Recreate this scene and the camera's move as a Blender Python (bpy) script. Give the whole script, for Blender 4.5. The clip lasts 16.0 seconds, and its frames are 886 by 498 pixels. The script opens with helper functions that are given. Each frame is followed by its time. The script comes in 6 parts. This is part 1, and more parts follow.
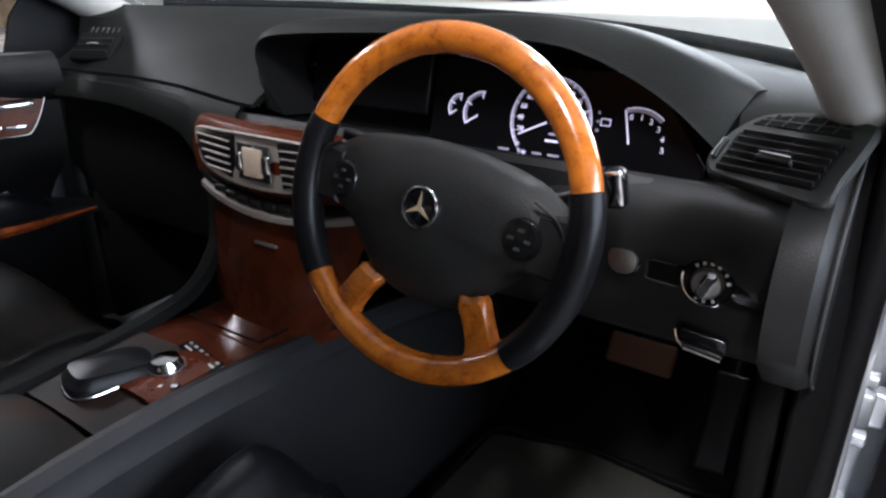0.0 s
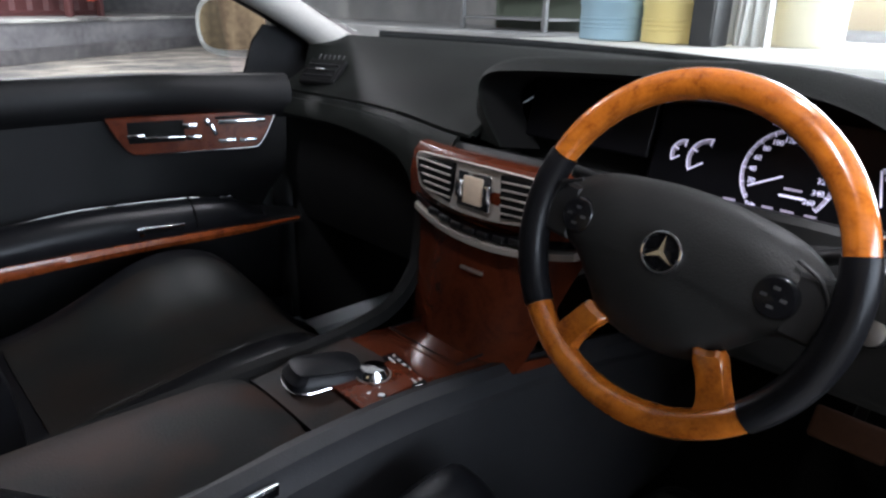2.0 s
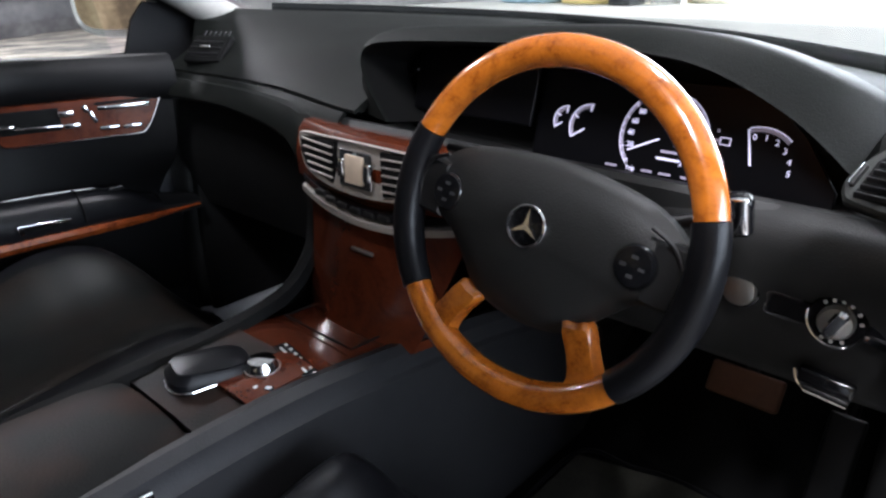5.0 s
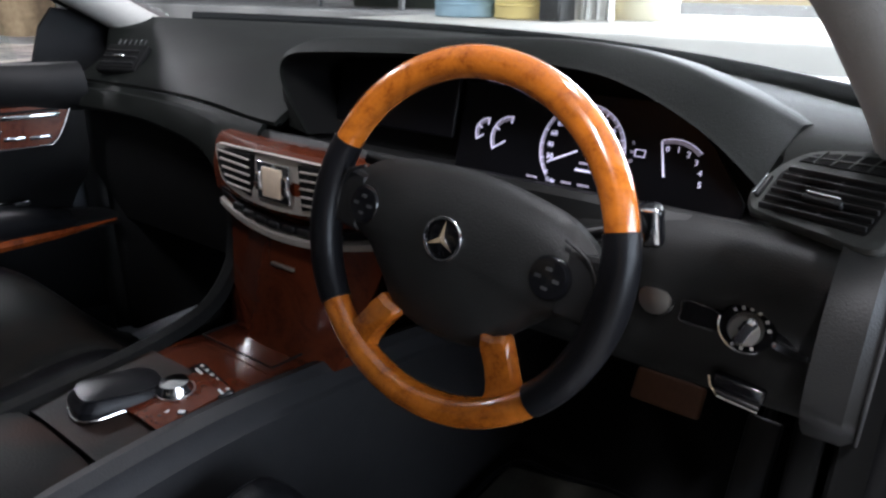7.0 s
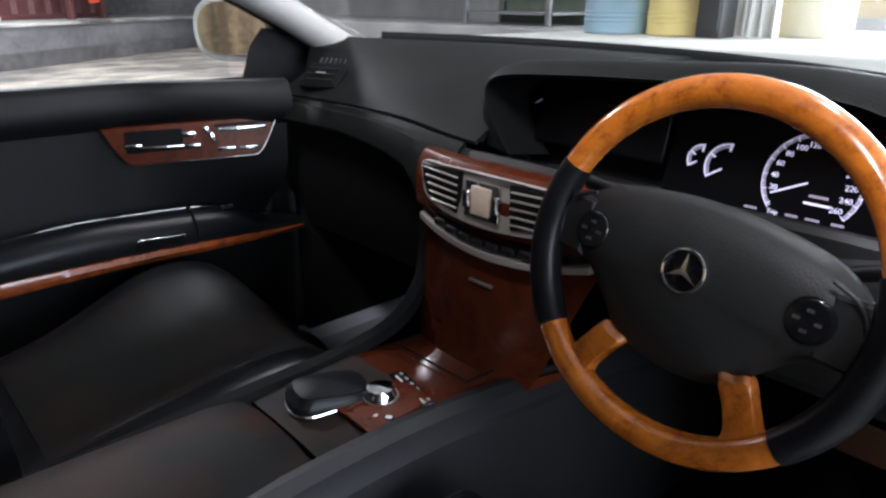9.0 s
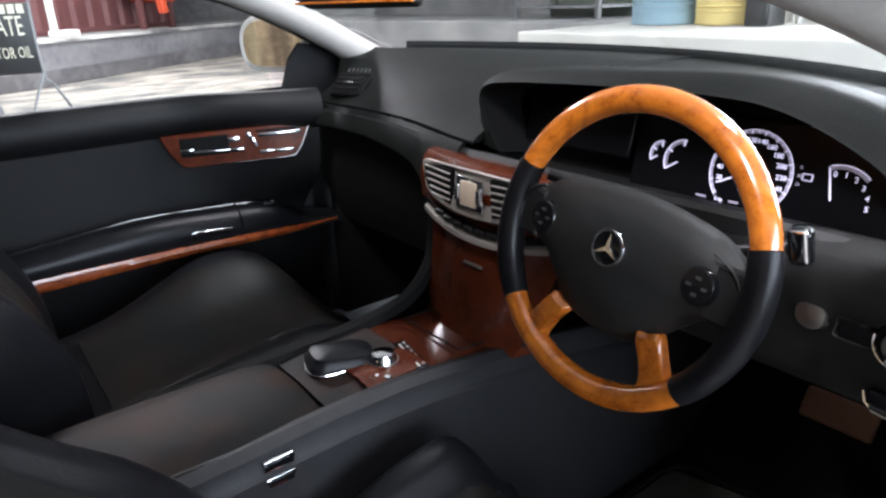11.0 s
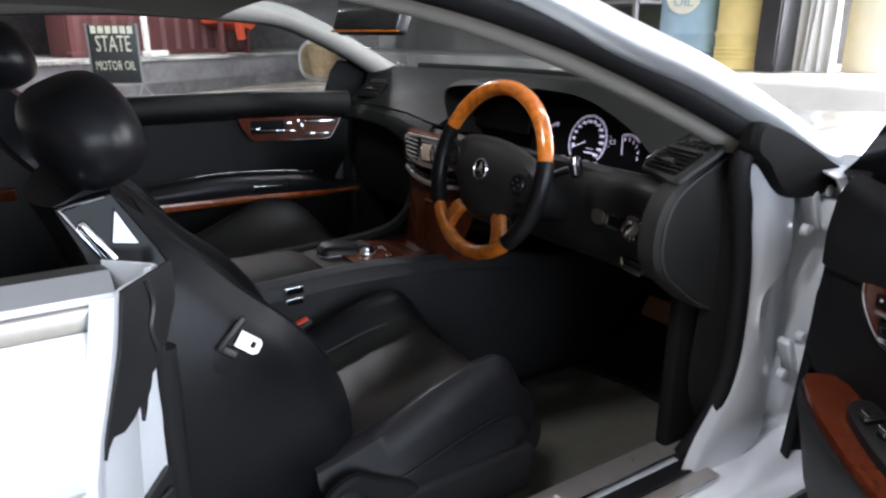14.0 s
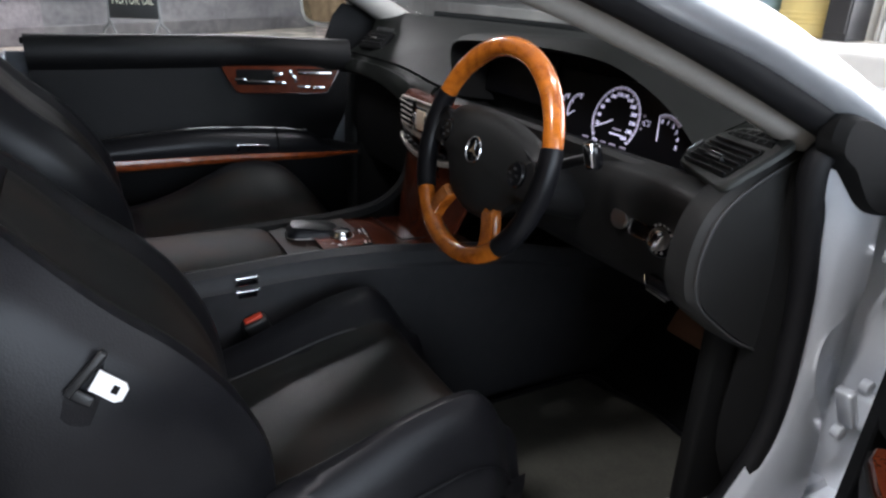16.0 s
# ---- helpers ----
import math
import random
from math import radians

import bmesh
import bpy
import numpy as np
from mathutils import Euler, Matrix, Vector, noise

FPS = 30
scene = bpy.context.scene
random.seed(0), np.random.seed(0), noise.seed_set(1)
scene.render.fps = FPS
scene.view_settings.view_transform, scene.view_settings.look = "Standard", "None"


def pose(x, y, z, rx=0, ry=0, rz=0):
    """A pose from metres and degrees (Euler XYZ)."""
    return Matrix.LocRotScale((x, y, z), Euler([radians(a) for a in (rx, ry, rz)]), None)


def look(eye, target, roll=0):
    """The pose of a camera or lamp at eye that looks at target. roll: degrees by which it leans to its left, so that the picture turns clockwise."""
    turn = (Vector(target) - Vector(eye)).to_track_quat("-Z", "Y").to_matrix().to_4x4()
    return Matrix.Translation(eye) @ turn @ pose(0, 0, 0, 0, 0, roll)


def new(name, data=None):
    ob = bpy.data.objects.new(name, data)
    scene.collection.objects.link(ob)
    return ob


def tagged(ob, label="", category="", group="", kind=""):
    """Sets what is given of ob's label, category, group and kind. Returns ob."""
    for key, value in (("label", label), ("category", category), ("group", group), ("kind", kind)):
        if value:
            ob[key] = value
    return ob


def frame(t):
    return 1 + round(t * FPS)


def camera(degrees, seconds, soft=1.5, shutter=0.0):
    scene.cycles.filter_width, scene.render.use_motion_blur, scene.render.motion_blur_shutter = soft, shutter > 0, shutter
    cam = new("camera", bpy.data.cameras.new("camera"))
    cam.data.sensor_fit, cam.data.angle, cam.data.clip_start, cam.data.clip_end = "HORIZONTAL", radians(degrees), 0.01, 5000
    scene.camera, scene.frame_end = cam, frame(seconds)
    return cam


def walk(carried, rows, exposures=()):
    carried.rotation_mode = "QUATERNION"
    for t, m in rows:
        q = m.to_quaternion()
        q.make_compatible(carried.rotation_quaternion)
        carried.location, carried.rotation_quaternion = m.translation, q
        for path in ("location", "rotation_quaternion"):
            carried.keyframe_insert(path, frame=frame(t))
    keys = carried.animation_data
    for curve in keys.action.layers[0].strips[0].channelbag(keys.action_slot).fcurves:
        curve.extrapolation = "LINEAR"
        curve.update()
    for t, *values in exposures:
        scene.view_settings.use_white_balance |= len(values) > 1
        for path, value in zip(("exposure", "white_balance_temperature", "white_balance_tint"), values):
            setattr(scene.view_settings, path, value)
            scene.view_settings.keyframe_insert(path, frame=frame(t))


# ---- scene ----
cam = camera(66.50, 16.0, soft=2.5, shutter=0.0)
# seconds, eye, heading to the left of +y, tilt up, lean
PATH = [
    (0, 0.7407, -0.5448, 1.1750, 34.67, -22.64, -0.67),
    (0.5, 0.7246, -0.5558, 1.1778, 36.44, -21.58, -0.18),
    (1, 0.7049, -0.5752, 1.1838, 39.35, -20.63, 0.66),
    (1.5, 0.6841, -0.5919, 1.1947, 43.12, -20.58, 0.78),
    (2, 0.6722, -0.6152, 1.1784, 46.96, -19.86, 1.29),
    (2.5, 0.6770, -0.6352, 1.1916, 49.90, -20.75, -0.09),
    (3, 0.6812, -0.6395, 1.1985, 50.62, -21.49, -0.91),
    (3.5, 0.6801, -0.5807, 1.1869, 45.45, -21.88, -0.41),
    (3.7, 0.6862, -0.5680, 1.1877, 43.97, -22.16, -0.41),
    (5.8, 0.7130, -0.5321, 1.1789, 40.61, -22.13, -0.73),
    (6, 0.7160, -0.5299, 1.1793, 39.72, -22.01, -0.79),
    (6.5, 0.7225, -0.5217, 1.1767, 37.35, -21.71, 0.06),
    (7, 0.7172, -0.5152, 1.1782, 36.54, -21.34, 0.62),
    (7.5, 0.6951, -0.5247, 1.1827, 36.80, -20.96, 1.07),
    (8, 0.6765, -0.5369, 1.1894, 39.31, -20.78, 0.58),
    (8.5, 0.6554, -0.5600, 1.1885, 43.28, -20.39, 0.33),
    (9, 0.6393, -0.5866, 1.1882, 47.54, -20.26, 0.21),
    (9.2, 0.6354, -0.5981, 1.1856, 49.09, -20.15, 0.56),
    (11.3, 0.8737, -0.6063, 1.2338, 53.41, -20.59, -2.29),
    (11.5, 0.9189, -0.6201, 1.2372, 53.49, -19.81, -1.85),
    (12, 1.0275, -0.6629, 1.2309, 54.18, -18.53, -1.06),
    (12.5, 1.1307, -0.7354, 1.2233, 54.23, -18.20, -0.10),
    (13, 1.2254, -0.7835, 1.2079, 54.70, -17.78, 0.22),
    (13.5, 1.3375, -0.7868, 1.1997, 56.75, -17.43, 0.13),
    (14, 1.4401, -0.8127, 1.2118, 57.63, -17.61, 0.09),
    (14.5, 1.5048, -0.8321, 1.2117, 57.00, -17.51, 1.05),
    (15, 1.5406, -0.8397, 1.2141, 55.70, -18.24, 2.21),
    (15.5, 1.4369, -0.7211, 1.2029, 57.84, -19.38, 2.49),
    (16, 1.2523, -0.5894, 1.2008, 60.68, -21.56, 2.70),
]
walk(cam, [(t, pose(x, y, z, 0, 0, head) @ pose(0, 0, 0, 90 + tilt, 0, 0) @ pose(0, 0, 0, 0, 0, lean)) for t, x, y, z, head, tilt, lean in PATH], [(0.0, 0.54, 6100, 13), (1.0, 0.42, 6100, 13), (2.0, 0.50, 6100, 13), (3.5, 0.74, 6100, 13), (6.5, 0.56, 6100, 13), (7.5, 0.42, 6100, 13), (9.0, 0.5, 6100, 13), (11.5, 0.92, 6150, 13), (12.5, 0.56, 6200, 12), (14.0, 0.15, 6250, 12), (16.0, 0.12, 6250, 12)])

# ---- light ----
world = bpy.data.worlds.new("world")
scene.world = world
world.use_nodes = True
wn = world.node_tree.nodes
sky = wn.new("ShaderNodeTexSky")
sky.sky_type = "NISHITA"
sky.sun_disc = False
sky.sun_elevation, sky.sun_rotation = radians(50), 0.0
wn["Background"].inputs["Strength"].default_value = 0.12
world.node_tree.links.new(sky.outputs[0], wn["Background"].inputs["Color"])


def area(name, m, sx, sy, power, colour=(1, 1, 1)):
    lamp = bpy.data.lights.new(name, "AREA")
    lamp.shape, lamp.size, lamp.size_y, lamp.energy, lamp.color = "RECTANGLE", sx, sy, power, colour
    ob = new(name, lamp)
    ob.matrix_world = m
    return ob


sun = bpy.data.lights.new("sun", "SUN")
sun.energy, sun.angle, sun.color = 4.0, radians(0.5), (1.0, 0.96, 0.90)
new("sun", sun).matrix_world = look((0, 8, 9.5), (0, 0, 0))
# daylight through the open shutter behind the camera, and through the front opening
area("daylight_east", look((6.95, 0.2, 2.0), (0, 0.2, 1.2)), 6.2, 2.8, 470, (0.82, 0.91, 1.0))
area("daylight_north", look((2.15, 6.75, 1.8), (2.15, 0.0, 1.8)), 8.1, 3.5, 1200, (0.96, 0.97, 1.0))

# ---- materials ----


def material(name, colour, rough=0.5, metal=0.0, grain=0.0, scale=60.0, bump=0.0, bump_scale=300.0, dark=0.6, coat=0.0, emit=0.0, detail=4.0, spec=0.5):
    m = bpy.data.materials.new(name)
    m.use_nodes = True
    n, l = m.node_tree.nodes, m.node_tree.links
    b = n["Principled BSDF"]
    b.inputs["Base Color"].default_value = (*colour, 1)
    b.inputs["Roughness"].default_value = rough
    b.inputs["Metallic"].default_value = metal
    b.inputs["Coat Weight"].default_value = coat
    b.inputs["Specular IOR Level"].default_value = spec
    b.inputs["Coat Roughness"].default_value = 0.05
    if emit:
        b.inputs["Emission Color"].default_value = (*colour, 1)
        b.inputs["Emission Strength"].default_value = emit
    co = n.new("ShaderNodeTexCoord")
    if grain:
        big, fine, mix, ramp = n.new("ShaderNodeTexNoise"), n.new("ShaderNodeTexNoise"), n.new("ShaderNodeMix"), n.new("ShaderNodeMix")
        big.inputs["Scale"].default_value, big.inputs["Detail"].default_value = scale / 8, detail
        fine.inputs["Scale"].default_value, fine.inputs["Detail"].default_value = scale, detail
        l.new(co.outputs["Object"], big.inputs["Vector"])
        l.new(co.outputs["Object"], fine.inputs["Vector"])
        mix.inputs[0].default_value = 0.45
        l.new(big.outputs["Fac"], mix.inputs[2])
        l.new(fine.outputs["Fac"], mix.inputs[3])
        ramp.data_type = "RGBA"
        ramp.inputs["A"].default_value = (*[c * dark for c in colour], 1)
        ramp.inputs["B"].default_value = (*[min(1, c * (1 + grain)) for c in colour], 1)
        l.new(mix.outputs[0], ramp.inputs["Factor"])
        l.new(ramp.outputs["Result"], b.inputs["Base Color"])
        rr = n.new("ShaderNodeMapRange")
        rr.inputs["To Min"].default_value, rr.inputs["To Max"].default_value = max(0.02, rough * 0.75), min(1, rough * 1.25)
        l.new(big.outputs["Fac"], rr.inputs["Value"])
        l.new(rr.outputs["Result"], b.inputs["Roughness"])
    if bump:
        v, bn = n.new("ShaderNodeTexVoronoi"), n.new("ShaderNodeBump")
        v.inputs["Scale"].default_value = bump_scale
        bn.inputs["Strength"].default_value, bn.inputs["Distance"].default_value = bump, 0.0006
        l.new(co.outputs["Object"], v.inputs["Vector"])
        l.new(v.outputs["Distance"], bn.inputs["Height"])
        l.new(bn.outputs["Normal"], b.inputs["Normal"])
    return m


def burl(name, light, deep, scale=26.0, rough=0.16, coat=0.9):
    """Lacquered burr walnut: swirling figure in two tones under a clear coat."""
    m = bpy.data.materials.new(name)
    m.use_nodes = True
    n, l = m.node_tree.nodes, m.node_tree.links
    b = n["Principled BSDF"]
    co, warp, wave, fine, mix, ramp = (n.new(k) for k in ("ShaderNodeTexCoord", "ShaderNodeTexNoise", "ShaderNodeTexNoise", "ShaderNodeTexNoise", "ShaderNodeMix", "ShaderNodeValToRGB"))
    warp.inputs["Scale"].default_value, warp.inputs["Detail"].default_value = scale, 5
    wave.inputs["Scale"].default_value, wave.inputs["Detail"].default_value, wave.inputs["Distortion"].default_value = scale * 0.7, 6, 3.5
    fine.inputs["Scale"].default_value, fine.inputs["Detail"].default_value = scale * 14, 3
    l.new(co.outputs["Object"], warp.inputs["Vector"])
    l.new(co.outputs["Object"], wave.inputs["Vector"])
    l.new(co.outputs["Object"], fine.inputs["Vector"])
    mix.inputs[0].default_value = 0.28
    l.new(wave.outputs["Fac"], mix.inputs[2])
    l.new(fine.outputs["Fac"], mix.inputs[3])
    l.new(mix.outputs[0], ramp.inputs["Fac"])
    e = ramp.color_ramp.elements
    e[0].position, e[0].color = 0.36, (*deep, 1)
    e[1].position, e[1].color = 0.62, (*light, 1)
    mid = ramp.color_ramp.elements.new(0.48)
    mid.color = (*[0.35 * p + 0.65 * q for p, q in zip(deep, light)], 1)
    l.new(ramp.outputs["Color"], b.inputs["Base Color"])
    b.inputs["Roughness"].default_value = rough + 0.15
    b.inputs["Coat Weight"].default_value, b.inputs["Coat Roughness"].default_value = coat, max(0.06, 2 * rough - 0.12)
    b.inputs["Specular IOR Level"].default_value = 0.5 * coat
    return m


def glass_material(name, tint=(1, 1, 1)):
    m = bpy.data.materials.new(name)
    m.use_nodes = True
    n, l = m.node_tree.nodes, m.node_tree.links
    b = n["Principled BSDF"]
    n.remove(b)
    t, g, x, f, pw, sc = (n.new(k) for k in ("ShaderNodeBsdfTransparent", "ShaderNodeBsdfGlossy", "ShaderNodeMixShader", "ShaderNodeLayerWeight", "ShaderNodeMath", "ShaderNodeMath"))
    pw.operation, sc.operation = "POWER", "MULTIPLY_ADD"
    pw.inputs[1].default_value, sc.inputs[1].default_value, sc.inputs[2].default_value = 5.0, 0.35, 0.02
    t.inputs["Color"].default_value = (*tint, 1)
    g.inputs["Roughness"].default_value = 0.02
    l.new(f.outputs["Facing"], pw.inputs[0])
    l.new(pw.outputs[0], sc.inputs[0])
    l.new(sc.outputs[0], x.inputs[0])
    l.new(t.outputs[0], x.inputs[1])
    l.new(g.outputs[0], x.inputs[2])
    l.new(x.outputs[0], n["Material Output"].inputs["Surface"])
    return m


def worn_leather(name, black, brown, rough, spec):
    """Black leather with a warm reflected sheen painted in as soft brown patches, and a fine grain."""
    m = material(name, black, rough, bump=0.35, bump_scale=380, spec=spec)
    n, l = m.node_tree.nodes, m.node_tree.links
    co, big, ramp = n.new("ShaderNodeTexCoord"), n.new("ShaderNodeTexNoise"), n.new("ShaderNodeValToRGB")
    big.inputs["Scale"].default_value, big.inputs["Detail"].default_value = 6.5, 3
    l.new(co.outputs["Object"], big.inputs["Vector"])
    l.new(big.outputs["Fac"], ramp.inputs["Fac"])
    e = ramp.color_ramp.elements
    e[0].position, e[0].color = 0.44, (*black, 1)
    e[1].position, e[1].color = 0.72, (*brown, 1)
    l.new(ramp.outputs["Color"], n["Principled BSDF"].inputs["Base Color"])
    return m


LEATHER = material("black_leather", (0.0058, 0.0058, 0.0068), 0.32, grain=0.7, scale=40, bump=0.22, bump_scale=420, spec=0.16)
# brown tones of the next two: warm reflections put into the leather's colour
LEATHER_ARM = worn_leather("brown_sheen_black_leather", (0.0062, 0.0062, 0.0060), (0.028, 0.012, 0.007), 0.58, 0.10)
LEATHER_DULL = worn_leather("perforated_black_leather", (0.0110, 0.0112, 0.0106), (0.019, 0.0135, 0.0105), 0.46, 0.18)
PANEL = material("grey_green_panel_vinyl", (0.018, 0.020, 0.018), 0.5, grain=0.3, scale=30, bump=0.4, bump_scale=600)
PIPING = material("grey_piping", (0.045, 0.045, 0.048), 0.45)
DASH = material("grey_green_dash_vinyl", (0.0072, 0.0082, 0.0074), 0.6, grain=0.4, scale=30, bump=0.4, bump_scale=600, spec=0.11)
DASH_LOW = material("black_dash_vinyl", (0.0125, 0.0125, 0.0122), 0.5, grain=0.5, scale=35, bump=0.4, bump_scale=600, spec=0.35)
PLASTIC = material("black_plastic", (0.009, 0.009, 0.0095), 0.42, grain=0.4, scale=80, spec=0.4)
GLOSS = material("gloss_black_plastic", (0.006, 0.006, 0.007), 0.14, grain=0.3, scale=60, spec=0.35)
MATTE = material("matte_black_lining_and_shade", (0.0035, 0.0035, 0.0035), 0.85, grain=0.5, scale=50, spec=0.15)
FLANK = material("lit_console_vinyl", (0.0190, 0.0190, 0.0205), 0.5, grain=0.5, scale=35, bump=0.35, bump_scale=500, spec=0.2)
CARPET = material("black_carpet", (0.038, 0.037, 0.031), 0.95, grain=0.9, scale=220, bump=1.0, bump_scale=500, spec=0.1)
RUBBER = material("black_rubber_seal", (0.007, 0.007, 0.0078), 0.6, grain=0.4, scale=90, spec=0.16)
WOOD = burl("amber_burr_walnut", (0.50, 0.142, 0.013), (0.25, 0.060, 0.006), 20, 0.06)
WOOD_DOOR = burl("red_amber_burr_walnut", (0.21, 0.046, 0.010), (0.085, 0.017, 0.005), 22, 0.12, 0.7)
WOOD_DARK = burl("red_brown_burr_walnut", (0.088, 0.0185, 0.0068), (0.050, 0.0100, 0.0040), 18, 0.10, 0.45)
CHROME = material("chrome", (0.78, 0.78, 0.80), 0.09, 1.0, grain=0.1, scale=40, dark=0.9)
SATIN = material("satin_aluminium", (0.62, 0.60, 0.56), 0.32, 1.0, grain=0.15, scale=120, dark=0.85)
SILVER = material("silver_metallic_paint", (0.62, 0.65, 0.69), 0.32, 0.75, grain=0.08, scale=700, dark=0.92, coat=0.8)
JAMB = material("silver_grey_jamb_paint", (0.64, 0.67, 0.71), 0.34, 0.40, grain=0.06, scale=300, dark=0.92, coat=0.6)
BEIGE = material("grey_beige_headlining", (0.24, 0.23, 0.215), 0.9, grain=0.25, scale=240, bump=0.4, bump_scale=700, dark=0.85)
CLEAR = glass_material("clear_glass", (0.93, 0.96, 0.95))
MIRROR = material("mirror_glass", (0.9, 0.9, 0.9), 0.02, 1.0)
SHELL = material("pale_silver_mirror_shell", (0.70, 0.70, 0.69), 0.32, 0.2, grain=0.08, scale=80, dark=0.92, coat=0.5)
VENT_METAL = material("warm_vent_aluminium", (0.55, 0.51, 0.46), 0.38, 0.55, grain=0.12, scale=120, dark=0.88)
DISPLAY = material("dark_display_glass", (0.004, 0.004, 0.005), 0.3, grain=0.2, scale=20, spec=0.12)
LIT = material("lit_dial_marking", (0.80, 0.77, 1.0), 0.5, emit=0.36)
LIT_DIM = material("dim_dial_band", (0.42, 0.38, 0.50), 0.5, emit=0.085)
RED = material("red_buckle_plastic", (0.55, 0.05, 0.02), 0.35, grain=0.2, scale=60)
PEDAL = material("worn_tan_rubber", (0.13, 0.06, 0.035), 0.7, grain=0.4, scale=120)
DOOR_BLACK = material("black_door_leather", (0.0050, 0.0050, 0.0054), 0.55, grain=0.5, scale=40, bump=0.25, bump_scale=420, spec=0.22)
STITCH = material("grey_stitching", (0.03, 0.03, 0.031), 0.7)

# ---- shape helpers ----


def part(name, bm, mat, parent=None, label="", smooth=True, m=None):
    """Links a bmesh as one mesh object under a thing or a part."""
    me = bpy.data.meshes.new(name)
    bmesh.ops.recalc_face_normals(bm, faces=bm.faces)
    bm.to_mesh(me)
    bm.free()
    me.materials.append(mat)
    if smooth:
        me.polygons.foreach_set("use_smooth", [True] * len(me.polygons))
        me.set_sharp_from_angle(angle=radians(38))
    ob = new(name, me)
    if parent:
        ob.parent = parent
    if m:
        ob.matrix_basis = m
    if label:
        ob["label"] = label
    return ob


def thing(name, m, label, category, group="", kind=""):
    ob = new(name)
    ob.empty_display_size = 0.1
    ob.matrix_basis = m
    return tagged(ob, label, category, group, kind)


def box(sx, sy, sz, bevel=0.0, at=(0, 0, 0), turn=(0, 0, 0), seg=3, taper=1.0):
    bm = bmesh.new()
    bmesh.ops.create_cube(bm, size=1)
    for v in bm.verts:
        k = taper if v.co.z > 0 else 1.0
        v.co = Vector((v.co.x * sx * k, v.co.y * sy * k, v.co.z * sz))
    if bevel:
        bmesh.ops.bevel(bm, geom=bm.edges[:], offset=bevel, segments=seg, affect="EDGES", profile=0.5)
    bmesh.ops.transform(bm, matrix=pose(*at, *turn), verts=bm.verts)
    return bm


def joined(*bms):
    out = bmesh.new()
    for b in bms:
        me = bpy.data.meshes.new("scrap")
        b.to_mesh(me)
        b.free()
        out.from_mesh(me)
        bpy.data.meshes.remove(me)
    return out


def smooth_line(points, n, closed=False):
    """n points along a smooth line through the given ones."""
    p = [Vector(q) for q in points]
    k = len(p)
    out = []
    steps = n if closed else n - 1
    for i in range(n):
        u = i / steps * (k if closed else k - 1)
        j = int(u)
        if not closed:
            j = min(j, k - 2)
        f = u - j
        if closed:
            a, b, c, d = p[(j - 1) % k], p[j % k], p[(j + 1) % k], p[(j + 2) % k]
        else:
            a, b, c, d = p[max(j - 1, 0)], p[j], p[j + 1], p[min(j + 2, k - 1)]
        out.append(0.5 * ((2 * b) + (c - a) * f + (2 * a - 5 * b + 4 * c - d) * f * f + (3 * b - a - 3 * c + d) * f ** 3))
    return out


def loft(rows, closed=False, caps=False, thick=0.0):
    """A skin over rows of points; closed joins each row into a loop; thick gives a sheet its depth."""
    bm = bmesh.new()
    g = [[bm.verts.new(p) for p in r] for r in rows]
    w = len(g[0])
    for a, b in zip(g, g[1:]):
        for i in range(w if closed else w - 1):
            bm.faces.new((a[i], a[(i + 1) % w], b[(i + 1) % w], b[i]))
    if caps:
        bm.faces.new(g[0])
        bm.faces.new(g[-1][::-1])
    if thick:
        bmesh.ops.recalc_face_normals(bm, faces=bm.faces)
        bmesh.ops.solidify(bm, geom=bm.faces[:], thickness=thick)
    return bm


def tube(points, radius, n=40, sides=12, closed=False, flat=1.0, ends=True):
    """A rod along a smooth line; radius may be a function of 0..1; flat squeezes it."""
    line = smooth_line(points, n, closed)
    rows, up = [], None
    for i, p in enumerate(line):
        a = line[(i - 1) % n] if closed or i else p
        b = line[(i + 1) % n] if closed or i < n - 1 else p
        t = (b - a).normalized()
        if up is None:
            up = Vector((0, 0, 1)) if abs(t.z) < 0.9 else Vector((1, 0, 0))
        side = t.cross(up).normalized()
        up = side.cross(t).normalized()
        r = radius(i / (n - 1)) if callable(radius) else radius
        rows.append([p + side * math.cos(q) * r + up * math.sin(q) * r * flat for q in (2 * math.pi * j / sides for j in range(sides))])
    if closed:
        rows.append(rows[0])
        bm = loft(rows, True)
        bmesh.ops.remove_doubles(bm, verts=bm.verts, dist=1e-6)
        return bm
    return loft(rows, True, ends)


def lathe(profile, sides=32, at=(0, 0, 0), turn=(0, 0, 0)):
    """A turned shape: (radius, height) pairs about local z."""
    rows = [[(max(r, 1e-5) * math.cos(q), max(r, 1e-5) * math.sin(q), h) for q in (2 * math.pi * j / sides for j in range(sides))] for r, h in profile]
    bm = loft(rows, True, True)
    bmesh.ops.transform(bm, matrix=pose(*at, *turn), verts=bm.verts)
    return bm


def plate(outline, depth, bevel=0.0, n=0, m=None, dome=0.0):
    """A flat piece with the given outline in local xy, depth along z; n smooths the outline; dome lifts its middle."""
    pts = smooth_line([(x, y, 0) for x, y in outline], n, True) if n else [Vector((x, y, 0)) for x, y in outline]
    c = sum(pts, Vector()) / len(pts)
    steps = [(1.0, 0.0), (1.0, depth - bevel), (1 - bevel / max((p - c).length for p in pts) * 1.3, depth)] if bevel else [(1.0, 0.0), (1.0, depth)]
    if dome:
        steps += [(s, depth + dome * (1 - s ** 2)) for s in (0.85, 0.65, 0.4, 0.15)]
    bm = loft([[c + (p - c) * s + Vector((0, 0, h)) for p in pts] for s, h in steps], True, True)
    if m:
        bmesh.ops.transform(bm, matrix=m, verts=bm.verts)
    return bm


